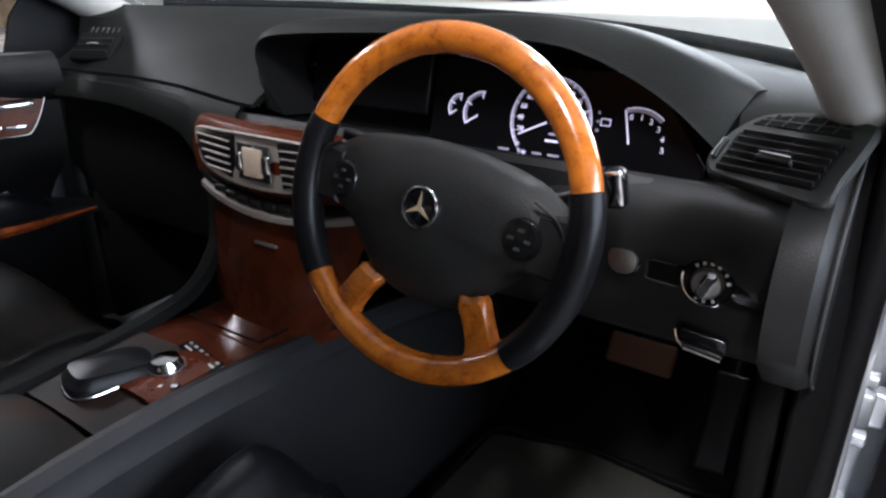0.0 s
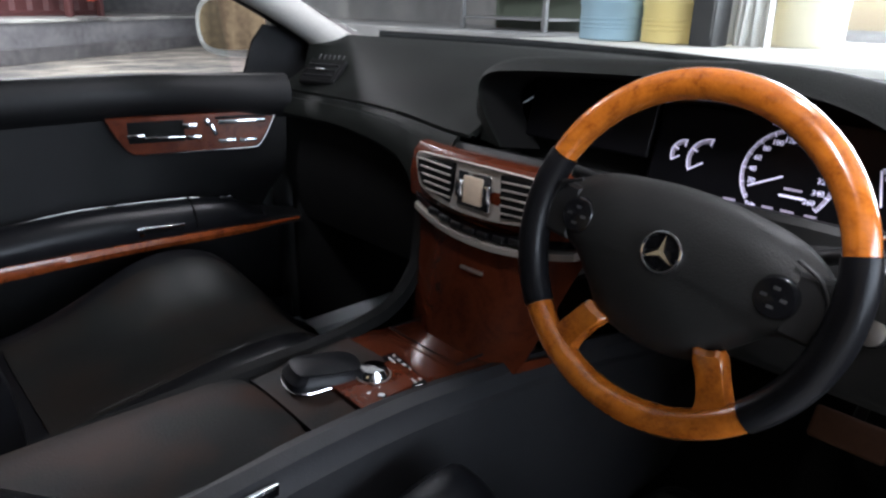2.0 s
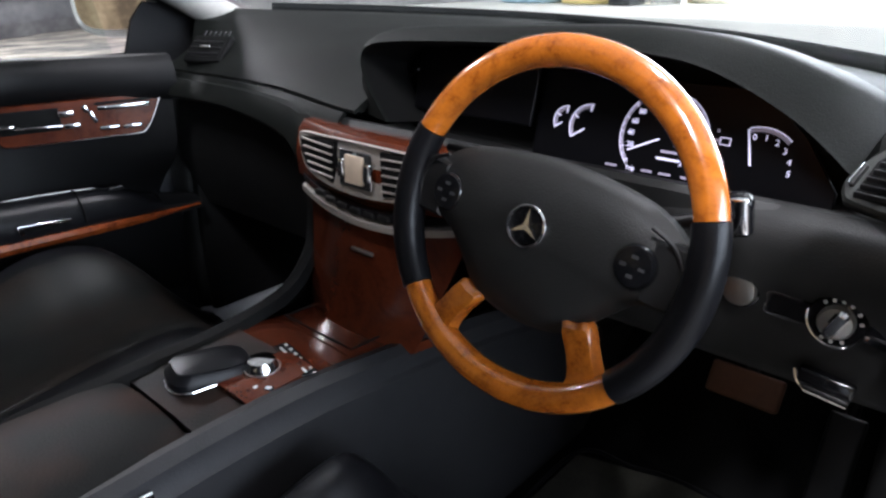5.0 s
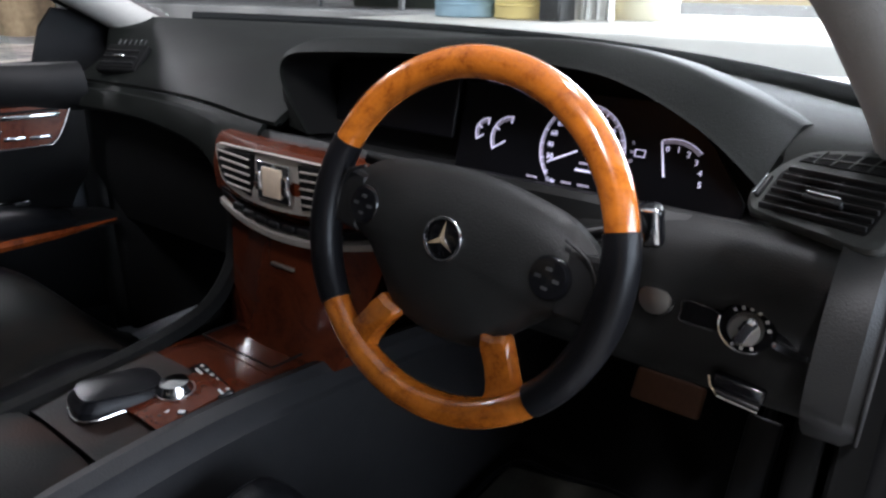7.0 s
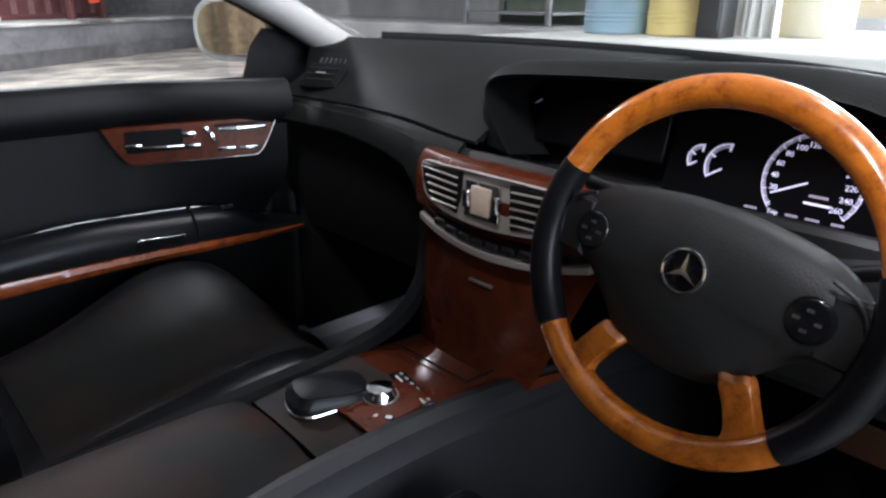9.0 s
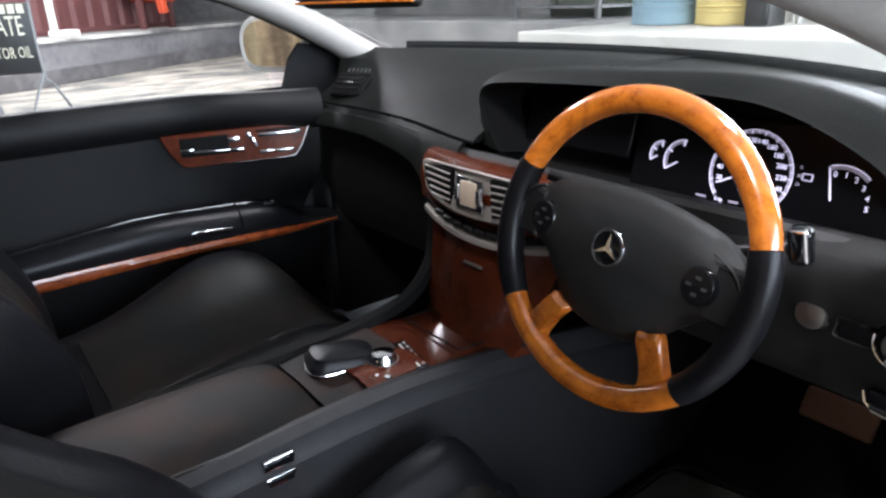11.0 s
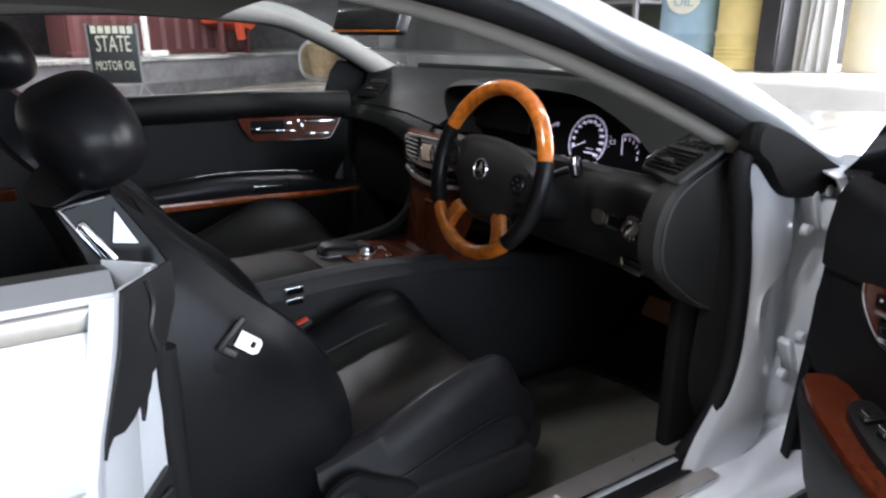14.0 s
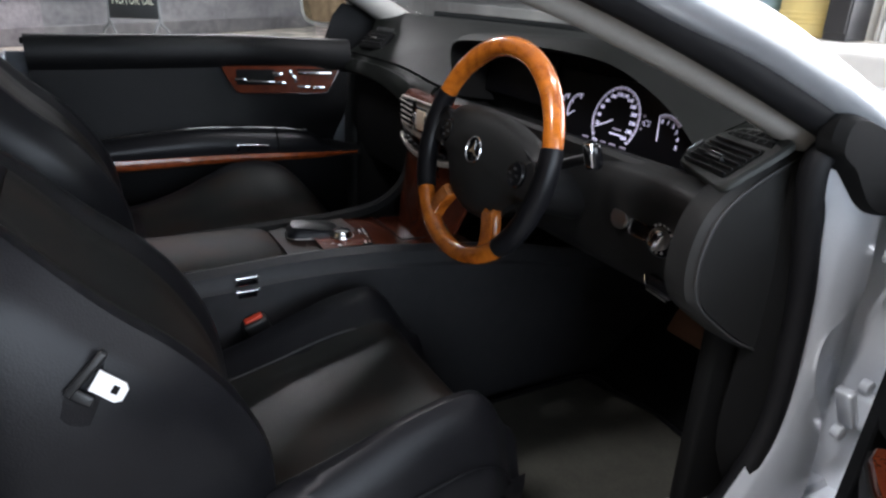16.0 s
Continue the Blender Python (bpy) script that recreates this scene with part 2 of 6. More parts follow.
def words(name, text, size, mat, parent, m, depth=0.0008):
    """Raised lettering as a mesh."""
    c = bpy.data.curves.new(name, "FONT")
    c.body, c.size, c.extrude, c.align_x, c.align_y, c.resolution_u = text, size, depth, "CENTER", "CENTER", 2
    o = new("scrap_text", c)
    me = bpy.data.meshes.new_from_object(o.evaluated_get(bpy.context.evaluated_depsgraph_get()))
    bpy.data.objects.remove(o)
    me.materials.clear()
    me.materials.append(mat)
    ob = new(name, me)
    ob.parent, ob.matrix_basis = parent, m
    return ob


def ease(a, b, x):
    x = min(1, max(0, (x - a) / (b - a)))
    return x * x * (3 - 2 * x)


def line_at(pts, x):
    """The smooth line through (x, value) pairs, read at x."""
    x = min(max(x, pts[0][0]), pts[-1][0])
    n = len(pts)
    i = max(k for k in range(n - 1) if pts[k][0] <= x)
    def slope(k):
        a, b = pts[max(k - 1, 0)], pts[min(k + 1, n - 1)]
        return (b[1] - a[1]) / (b[0] - a[0])
    (a, p), (b, q) = pts[i], pts[i + 1]
    h = b - a
    f = (x - a) / h
    return (2 * f ** 3 - 3 * f * f + 1) * p + (f ** 3 - 2 * f * f + f) * h * slope(i) + (3 * f * f - 2 * f ** 3) * q + (f ** 3 - f * f) * h * slope(i + 1)


# ---- the garage ----
CONCRETE = material("grey_concrete_floor", (0.30, 0.285, 0.26), 0.8, grain=0.5, scale=3, bump=0.3, bump_scale=60, detail=8)
WHITE_WALL = material("white_painted_wall", (0.78, 0.77, 0.74), 0.8, grain=0.1, scale=6, dark=0.85)
PALE = material("pale_worn_concrete", (0.76, 0.74, 0.70), 0.85, grain=0.3, scale=5, dark=0.6, detail=8)


def patchy(name, tones, scale, stretch, rough=0.9):
    """Weathered surface: long patches in several tones with fine dirt on top."""
    m = bpy.data.materials.new(name)
    m.use_nodes = True
    n, l = m.node_tree.nodes, m.node_tree.links
    b = n["Principled BSDF"]
    co, mp, big, fine, mix, ramp, bump = (n.new(k) for k in ("ShaderNodeTexCoord", "ShaderNodeMapping", "ShaderNodeTexNoise", "ShaderNodeTexNoise", "ShaderNodeMix", "ShaderNodeValToRGB", "ShaderNodeBump"))
    mp.inputs["Scale"].default_value = stretch
    big.inputs["Scale"].default_value, big.inputs["Detail"].default_value, big.inputs["Roughness"].default_value = scale, 8, 0.62
    fine.inputs["Scale"].default_value, fine.inputs["Detail"].default_value = scale * 14, 6
    l.new(co.outputs["Object"], mp.inputs["Vector"])
    l.new(mp.outputs["Vector"], big.inputs["Vector"])
    l.new(co.outputs["Object"], fine.inputs["Vector"])
    mix.inputs[0].default_value = 0.25
    l.new(big.outputs["Fac"], mix.inputs[2])
    l.new(fine.outputs["Fac"], mix.inputs[3])
    l.new(mix.outputs[0], ramp.inputs["Fac"])
    e = ramp.color_ramp.elements
    e[0].position, e[1].position = 0.36, 0.66
    e[0].color, e[1].color = (*tones[0], 1), (*tones[-1], 1)
    for i, t in enumerate(tones[1:-1]):
        e.new(0.36 + 0.30 * (i + 1) / (len(tones) - 1)).color = (*t, 1)
    l.new(ramp.outputs["Color"], b.inputs["Base Color"])
    b.inputs["Roughness"].default_value = rough
    bump.inputs["Strength"].default_value, bump.inputs["Distance"].default_value = 0.5, 0.02
    l.new(fine.outputs["Fac"], bump.inputs["Height"])
    l.new(bump.outputs["Normal"], b.inputs["Normal"])
    return m


RUBBLE = patchy("grey_brown_weathered_concrete", ((0.085, 0.080, 0.082), (0.20, 0.185, 0.175), (0.38, 0.33, 0.28), (0.62, 0.58, 0.52)), 3.0, (1.2, 0.75, 1.0))
KERB = material("pale_grey_kerb_paint", (0.50, 0.49, 0.48), 0.85, grain=0.4, scale=9, dark=0.6, detail=8)


def slab(name, x0, x1, y0, y1, z0, z1, mat, label, category, bevel=0.0):
    bm = box(x1 - x0, y1 - y0, z1 - z0, bevel, ((x0 + x1) / 2, (y0 + y1) / 2, (z0 + z1) / 2))
    return tagged(part(name, bm, mat, smooth=False), label, category, kind="structure")


RENDER = patchy("grey_cement_render", ((0.20, 0.195, 0.20), (0.33, 0.325, 0.33), (0.46, 0.45, 0.44)), 0.9, (1.0, 1.0, 0.6))
PLASTER = patchy("patched_dark_plaster", ((0.06, 0.055, 0.06), (0.13, 0.12, 0.125), (0.24, 0.22, 0.22)), 0.8, (1.0, 0.6, 1.0))
TAN = patchy("tan_weathered_boards", ((0.10, 0.07, 0.04), (0.26, 0.19, 0.11), (0.42, 0.33, 0.20)), 1.2, (3.0, 1.0, 0.25))
slab("ground", -60, 60, -60, 60, -0.3, 0.0, CONCRETE, "grey concrete floor running out to the yard", "floor")
slab("wall_west", -13.3, -13.0, -7.0, 6.9, 0, 4.2, PLASTER, "dark patched plaster wall of the workshop", "wall")
slab("wall_north", -13.0, -1.9, 6.6, 6.9, 0, 4.2, RENDER, "grey rendered wall beside the open front", "wall")
slab("wall_north_east", 6.2, 7.0, 6.6, 6.9, 0, 4.2, WHITE_WALL, "white painted wall beside the open front", "wall")
slab("wall_north_head", -1.9, 6.2, 6.6, 6.9, 3.6, 4.2, WHITE_WALL, "white lintel over the open front", "wall")
slab("wall_south", -13.0, 7.0, -7.3, -7.0, 0, 4.2, TAN, "tan weathered wall behind the car", "wall")
slab("wall_east", 7.0, 7.3, -7.3, -3.0, 0, 4.2, RENDER, "grey rendered wall beside the open shutter", "wall")
slab("wall_east_north", 7.0, 7.3, 3.4, 6.9, 0, 4.2, WHITE_WALL, "white painted wall beside the open shutter", "wall")
slab("wall_east_head", 7.0, 7.3, -3.0, 3.4, 3.5, 4.2, WHITE_WALL, "white lintel over the open shutter", "wall")
slab("ceiling", -13.3, 7.3, -7.3, 6.9, 4.2, 4.4, RENDER, "grey concrete ceiling", "ceiling")
slab("platform_west", -12.99, -3.305, -6.9, 4.58, 0.002, 0.50, RUBBLE, "raised rough concrete platform with brown patches", "platform", 0.02)
slab("platform_north_west", -12.9, -3.302, 4.60, 6.58, 0.003, 0.93, RENDER, "raised grey rendered platform", "platform", 0.02)
slab("platform_north", -3.3, 1.6, 3.30, 6.58, 0.003, 0.93, PALE, "raised pale concrete platform with a worn edge", "platform", 0.02)
ASKEW = pose(-7.15, 0.45, 0.0, 0, 0, 38)
MAUVE = patchy("mauve_grey_cracked_render", ((0.085, 0.080, 0.088), (0.17, 0.16, 0.17), (0.26, 0.245, 0.25)), 1.3, (0.8, 0.5, 1.6))
LIME = patchy("chalky_worn_edge", ((0.12, 0.11, 0.11), (0.40, 0.385, 0.37), (0.66, 0.64, 0.61)), 2.6, (1.0, 0.6, 1.0))
for piece, x0, x1, z0, z1, mat, label in (("plinth", -2.4, 0.0, 0.504, 0.905, MAUVE, "mauve-grey rendered plinth with worn patches"), ("plinth_foot", 0.003, 0.045, 0.504, 0.66, PLASTER, "dark band along the foot of the plinth"), ("kerb", -2.4, 0.02, 0.908, 0.945, LIME, "chalky worn kerb on the edge of the plinth")):
    bm = box(x1 - x0, 11.0, z1 - z0, 0.008, ((x0 + x1) / 2, 0.5, (z0 + z1) / 2))
    bmesh.ops.transform(bm, matrix=ASKEW, verts=bm.verts)
    tagged(part(piece, bm, mat, smooth=False), label, "plinth", kind="structure")
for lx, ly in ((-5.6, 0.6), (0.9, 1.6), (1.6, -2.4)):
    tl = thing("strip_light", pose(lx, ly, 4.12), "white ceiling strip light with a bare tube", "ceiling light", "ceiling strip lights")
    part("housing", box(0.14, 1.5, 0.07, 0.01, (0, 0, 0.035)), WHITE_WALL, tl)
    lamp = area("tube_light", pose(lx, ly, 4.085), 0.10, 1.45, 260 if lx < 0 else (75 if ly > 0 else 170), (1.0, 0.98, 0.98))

# ---- car body ----
car = thing("car_body", pose(0, 0, 0), "silver two-door coupe body with the driver's door open", "car")


def belt_x(y):
    return 0.84 - 0.05 * ease(0.5, 1.9, y) - 0.03 * ease(-0.9, -2.4, y)


LEFT_TRIM = [(-0.70, 0.43, 1.02), (-0.70, 0.335, 1.075), (-0.697, 0.18, 1.164), (-0.68, 0.03, 1.234), (-0.655, -0.10, 1.272), (-0.625, -0.36, 1.290), (-0.595, -0.58, 1.295), (-0.57, -0.95, 1.280), (-0.55, -1.3, 1.23)]
# bonnet: a broad crowned sheet
rows = []
for i in range(15):
    y = 0.55 + 1.45 * i / 14
    half = belt_x(y) - 0.06 - 0.05 * ease(1.5, 2.0, y)
    rows.append([(half * k, y + (0.26 * (1 - k * k) if i == 0 else 0.18 * (1 - k * k) * i / 14), 1.005 - 0.11 * ease(0.4, 2.3, y) - 0.045 * k ** 4 + 0.008 * math.cos(k * 9)) for k in (j / 10 - 1 for j in range(21))])
part("bonnet", loft(rows, thick=-0.004), SILVER, car, "silver bonnet")
for s in (1, -1):
    rows = []
    for i in range(16):
        y = 0.42 + 1.5 * i / 15
        x = belt_x(y)
        top = 0.975 - 0.10 * ease(0.4, 2.2, y)
        rows.append([(s * (x - 0.07), y, top + 0.005), (s * (x - 0.03), y, top - 0.01), (s * x, y, top - 0.06), (s * (x + 0.03), y, top - 0.2), (s * (x + 0.025), y, 0.55), (s * x, y, 0.33)])
    part("front_wing", loft(rows, thick=-0.003), SILVER, car, "silver front wing")
    # rear quarter, shoulder and lower flank
    rows = []
    for i in range(20):
        y = -0.786 - 1.5 * i / 19
        x = belt_x(y)
        sect = ((-0.10, 0.990), (-0.050, 0.984), (-0.038, 0.958), (-0.022, 0.925), (-0.004, 0.880), (0.012, 0.850), (0.022, 0.838), (0.018, 0.824), (0.004, 0.72), (-0.004, 0.6), (0.0, 0.34))
        rows.append([(s * (x + dx), y + (np.interp(z, (0.34, 0.744, 0.848, 0.892, 0.939, 0.99), (-0.816, -0.814, -0.808, -0.797, -0.770, -0.755)) + 0.786) * (1 - i / 19), z) for dx, z in sect])
    part("rear_quarter", loft(rows, thick=-0.003), SILVER, car, "silver rear quarter panel")
    part("belt_moulding", box(0.010, 1.43, 0.024, 0.004, (s * (belt_x(-1.5) - 0.022), -1.480, 0.972)), SATIN, car, "bright belt moulding")
    # lower sill outside the door shut
    part("rocker", box(0.06, 1.5, 0.16, 0.025, (s * 0.905, -0.22, 0.275)), SILVER, car, "silver rocker below the door")
    part("rocker_gap_seal", box(0.02, 1.36, 0.018, 0.005, (s * 0.892, -0.20, 0.362)), RUBBER, car)
    # sill of the door shut: stepped section drawn out along the car
    sect = [(0.66, 0.30), (0.665, 0.40), (0.686, 0.417), (0.742, 0.414), (0.750, 0.403), (0.825, 0.399), (0.85, 0.392), (0.878, 0.374), (0.88, 0.30)]
    part("door_sill", loft([[(s * x, y, z) for x, z in sect] for y in (-0.86, -0.4, 0.0, 0.51)], True, True), JAMB, car, "grey painted door sill")
    # roof rail and screen pillar outside
    # the two sides of the roof line
    k = 0.75
    line = [(s * k, 0.58, 0.945), (s * k, 0.33, 1.055), (s * (k - 0.005), 0.10, 1.152), (s * (k - 0.015), -0.08, 1.212), (s * 0.70, -0.30, 1.293), (s * 0.675, -0.6, 1.336), (s * 0.65, -1.0, 1.336), (s * 0.62, -1.5, 1.255), (s * 0.60, -1.85, 1.08)]
    if s < 0:
        line = [(x - 0.095, y + 0.02, z + 0.005) for x, y, z in LEFT_TRIM]
    part("roof_rail", tube(line, 0.029, 60, 14), SILVER, car, "silver roof rail and pillar")
    inner = [(s * 0.755, 0.44, 0.965), (s * 0.742, 0.30, 1.035), (s * 0.73, 0.06, 1.137), (s * 0.712, -0.17, 1.221), (s * 0.675, -0.38, 1.277), (s * 0.645, -0.6, 1.303), (s * 0.62, -0.95, 1.297), (s * 0.60, -1.3, 1.245)]
    if s < 0:
        inner = [(x - 0.052, y + 0.01, z - 0.012) for x, y, z in LEFT_TRIM]
    part("door_seal", tube(inner, 0.024, 60, 12), RUBBER, car, "black rubber door seal")
    trim = [(s * 0.70, 0.37, 0.99), (s * 0.70, 0.28, 1.034), (s * 0.685, 0.09, 1.118), (s * 0.665, -0.14, 1.205), (s * 0.625, -0.36, 1.269), (s * 0.595, -0.58, 1.296), (s * 0.57, -0.95, 1.288), (s * 0.55, -1.3, 1.245)]
    if s < 0:
        trim = LEFT_TRIM
    part("pillar_trim", tube(trim, lambda u: (0.031 if s > 0 else 0.033) + 0.010 * math.exp(-((u - 0.05) / 0.10) ** 2), 60, 14), BEIGE, car, "grey-beige fabric pillar trim")

# roof skin and headlining
for name, z, mat, label in (("roof_skin", 1.352, SILVER, "silver roof"), ("headlining", 1.315, BEIGE, "grey-beige headlining")):
    rows = [[(0.60 * k, -0.27 - 1.15 * i / 10, z - 0.035 * k ** 2 - 0.05 * (2 * i / 10 - 0.8) ** 2 * 0.6) for k in (j / 8 - 1 for j in range(17))] for i in range(11)]
    part(name, loft(rows, thick=0.006), mat, car, label)

# screen
rows = [[((0.70 - 0.10 * i / 6) * k, (0.80 - 0.36 * k * k) * (1 - i / 6) - 0.27 * i / 6, 1.03 + 0.042 * (0.6 - 0.70 * k) * (1 - i / 6) + (1.325 - 1.03) * i / 6 + 0.02 * math.sin(math.pi * i / 6)) for k in (j / 8 - 1 for j in range(17))] for i in range(7)]
ws = part("windscreen", loft(rows, thick=0.004), CLEAR, car, "clear windscreen")
ws.visible_shadow = False
part("screen_seal", tube([(0.70 * k, 0.80 - 0.36 * k * k, 1.050 + 0.042 * (0.6 - 0.70 * k)) for k in (j / 8 - 1 for j in range(17))], 0.013, 60, 10), RUBBER, car, "black seal along the foot of the windscreen")
part("scuttle", loft([[(0.70 * k, 0.86 - 0.36 * k * k + dy, z + 0.042 * (0.6 - 0.70 * k)) for k in (j / 8 - 1 for j in range(17))] for dy, z in ((-0.03, 1.035), (0.0, 1.022), (0.02, 0.985))], thick=-0.01), RUBBER, car, "black scuttle panel below the windscreen")

# front shut face on the driver's side: painted flange with a wavy edge, and the hinge pocket behind it
FLANGE_L = [(0.40, 0.185), (0.43, 0.196), (0.479, 0.222), (0.52, 0.252), (0.58, 0.290), (0.682, 0.306), (0.813, 0.310), (0.928, 0.297), (1.0, 0.262)]
FLANGE_R = [(0.40, 0.32), (0.42, 0.376), (0.481, 0.391), (0.578, 0.379), (0.655, 0.336), (0.709, 0.321), (0.755, 0.328), (0.781, 0.366), (0.814, 0.388), (0.915, 0.376), (1.0, 0.36)]
rows = []
for i in range(48):
    z = 0.40 + 0.60 * i / 47
    a, b = line_at(FLANGE_L, z), line_at(FLANGE_R, z)
    rows.append([(0.748, a - 0.02, z), (0.760, a - 0.004, z), (0.765, a + 0.004, z), (0.768, 0.5 * (a + b), z), (0.770, b - 0.006, z), (0.767, b, z), (0.744, b + 0.010, z), (0.712, b + 0.022, z), (0.705, 0.5 * b + 0.235, z), (0.715, 0.485, z), (0.79, 0.505, z), (0.86, 0.507, z)])
part("front_jamb", loft(rows, thick=-0.003), JAMB, car, "silver-grey painted front door shut")
part("hinge_boss", plate([(0.0, -0.075), (0.028, -0.05), (0.034, 0.0), (0.028, 0.05), (0.0, 0.075), (-0.012, 0.0)], 0.02, 0.008, 40, Matrix(((0, 0, 1, 0.716), (1, 0, 0, 0.365), (0, 1, 0, 0.715), (0, 0, 0, 1)))), JAMB, car, "raised painted boss in the door shut")
part("jamb_seal", tube([(0.752, 0.27, 1.03), (0.748, 0.225, 1.0), (0.746, 0.270, 0.82), (0.744, 0.282, 0.64), (0.742, 0.258, 0.53), (0.737, 0.232, 0.475), (0.727, 0.215, 0.440), (0.716, 0.206, 0.410), (0.705, 0.20, 0.38)], 0.018, 70, 12), RUBBER, car, "black rubber door seal")
part("post_lining", loft([[(0.70, max(0.30, line_at(FLANGE_L, z)) - 0.08 + 0.06 * (1 - ease(0.42, 0.58, z)), z), (0.728, max(0.295, line_at(FLANGE_L, z)) - 0.05 + 0.04 * (1 - ease(0.42, 0.58, z)), z), (0.735, max(0.29, line_at(FLANGE_L, z)) - 0.02, z), (0.69, max(0.29, line_at(FLANGE_L, z)) + 0.03, z)] for z in (0.42 + 0.58 * i / 14 for i in range(15))], thick=-0.006), MATTE, car, "black lining behind the door seal")
for z in (0.90, 0.60):
    part("door_hinge", joined(box(0.03, 0.018, 0.085, 0.006, (0.772, 0.43, z), (28, 0, 0)), lathe([(0.012, 0), (0.012, 0.014), (0.006, 0.016)], 14, (0.772, 0.41, z - 0.035), (0, 90, 0)), lathe([(0.012, 0), (0.012, 0.014), (0.006, 0.016)], 14, (0.772, 0.455, z + 0.035), (0, 90, 0)), box(0.05, 0.03, 0.06, 0.008, (0.785, 0.462, z - 0.01))), JAMB, car, "painted door hinge with bolts")
part("wing_corner_cap", plate([(0.209, 1.035), (0.249, 1.006), (0.296, 0.957), (0.346, 0.933), (0.441, 0.927), (0.531, 0.954), (0.456, 0.991), (0.308, 1.054), (0.222, 1.075)], 0.032, 0.012, 60, Matrix(((0, 0, 1, 0.752), (1, 0, 0, 0), (0, 1, 0, 0), (0, 0, 0, 1)))), MATTE, car, "black plastic cap at the pillar foot")

# rear shut face: painted post, striker and dark patch
POST_A, POST_D = Vector((0.838, -0.788, 0)), Vector((-0.099, 0.086, 0))
POST_N = Vector((0.656, 0.755, 0))
ROLL = [(0.36, -0.24), (0.735, -0.213), (0.836, -0.112), (0.879, 0.0), (0.941, 0.236), (0.99, 0.345)]
FOLD = [(0.36, 0.30), (0.681, 0.305), (0.746, 0.305), (0.871, 0.417), (0.95, 0.75), (0.99, 0.85)]
INNER = [(0.36, 0.72), (0.638, 0.728), (0.758, 0.724), (0.83, 0.745), (0.907, 0.93), (0.95, 0.95), (0.99, 0.95)]


def on_post(u, z, off):
    return POST_A + POST_D * u + POST_N * off + Vector((0, 0, z))


rows = []
for i in range(34):
    z = 0.36 + 0.63 * i / 33
    a, b, c = (float(np.interp(z, *zip(*q))) for q in (ROLL, FOLD, INNER))
    b = min(b, c - 0.06)
    rows.append([on_post(a - 0.16, z, -0.010), on_post(a - 0.13, z, -0.001), on_post(a - 0.08, z, 0.003), on_post(a - 0.02, z, 0.002), on_post(a + 0.03, z, -0.003), on_post(a + 0.10, z, -0.004), on_post(b - 0.03, z, -0.003), on_post(b, z, -0.005), on_post(b + 0.012, z, -0.013), on_post(c - 0.06, z, -0.010), on_post(c - 0.02, z, -0.009), on_post(c, z, -0.014), on_post(c + 0.01, z, -0.035), on_post(c + 0.02, z, -0.07)])
part("rear_jamb", loft(rows, thick=-0.003), JAMB, car, "silver painted rear door shut")
# the wall beside the seat behind the post
part("shut_lining", loft([[on_post(0.80, z, -0.022), on_post(0.95, z, -0.012), on_post(1.05, z, -0.025), on_post(1.10, z, -0.09), on_post(1.0, z, -0.40)] for z in (0.36, 0.55, 0.75, 0.90)], thick=-0.005), MATTE, car, "black lining behind the rear door shut")
TO_POST = Matrix.Translation(POST_A) @ Matrix(((POST_D.x, 0, POST_N.x, 0), (POST_D.y, 0, POST_N.y, 0), (0, 1, 0, 0), (0, 0, 0, 1)))
part("striker_plate", joined(plate([(0.34, 0.726), (0.76, 0.704), (0.80, 0.712), (0.79, 0.760), (0.70, 0.776), (0.40, 0.764)], 0.010, 0, 0, TO_POST @ Matrix.Translation((0, 0, -0.012))), box(0.056, 0.034, 0.007, 0.002, on_post(0.56, 0.716, 0.0), (0, 6, -41)), box(0.020, 0.006, 0.018, 0.001, on_post(0.58, 0.746, 0.002), (0, 6, -41))), PLASTIC, car, "dark striker plate")
ragged = [(0.35, 0.992), (0.30, 0.965), (0.245, 0.941), (0.12, 0.910), (0.0, 0.882), (-0.05, 0.868), (-0.074, 0.853), (-0.03, 0.862), (0.029, 0.868), (0.15, 0.864), (0.263, 0.868), (0.34, 0.874), (0.393, 0.880), (0.386, 0.856), (0.43, 0.866), (0.464, 0.877), (0.51, 0.883), (0.557, 0.896), (0.66, 0.902), (0.725, 0.909), (0.80, 0.920), (0.884, 0.938), (0.93, 0.944), (0.967, 0.954), (0.985, 0.975), (0.975, 0.994)]
part("jamb_patch", plate(ragged, 0.004, 0, 0, TO_POST @ Matrix.Translation((0, 0, 0.0035))), PLASTIC, car, "dark grey patch with a ragged edge on the door post", False)
part("patch_ridge", tube([on_post(0.62, 0.99, 0.008), on_post(0.66, 0.965, 0.009), on_post(0.60, 0.94, 0.008), on_post(0.66, 0.915, 0.008)], 0.003, 20, 6), PLASTIC, car, "thin raised line on the dark patch")
part("post_seal", tube([on_post(0.90, 0.90, -0.012), on_post(0.86, 0.80, -0.010), on_post(0.85, 0.6, -0.010), on_post(0.85, 0.40, -0.010)], 0.017, 30, 10), RUBBER, car, "black rubber door seal")

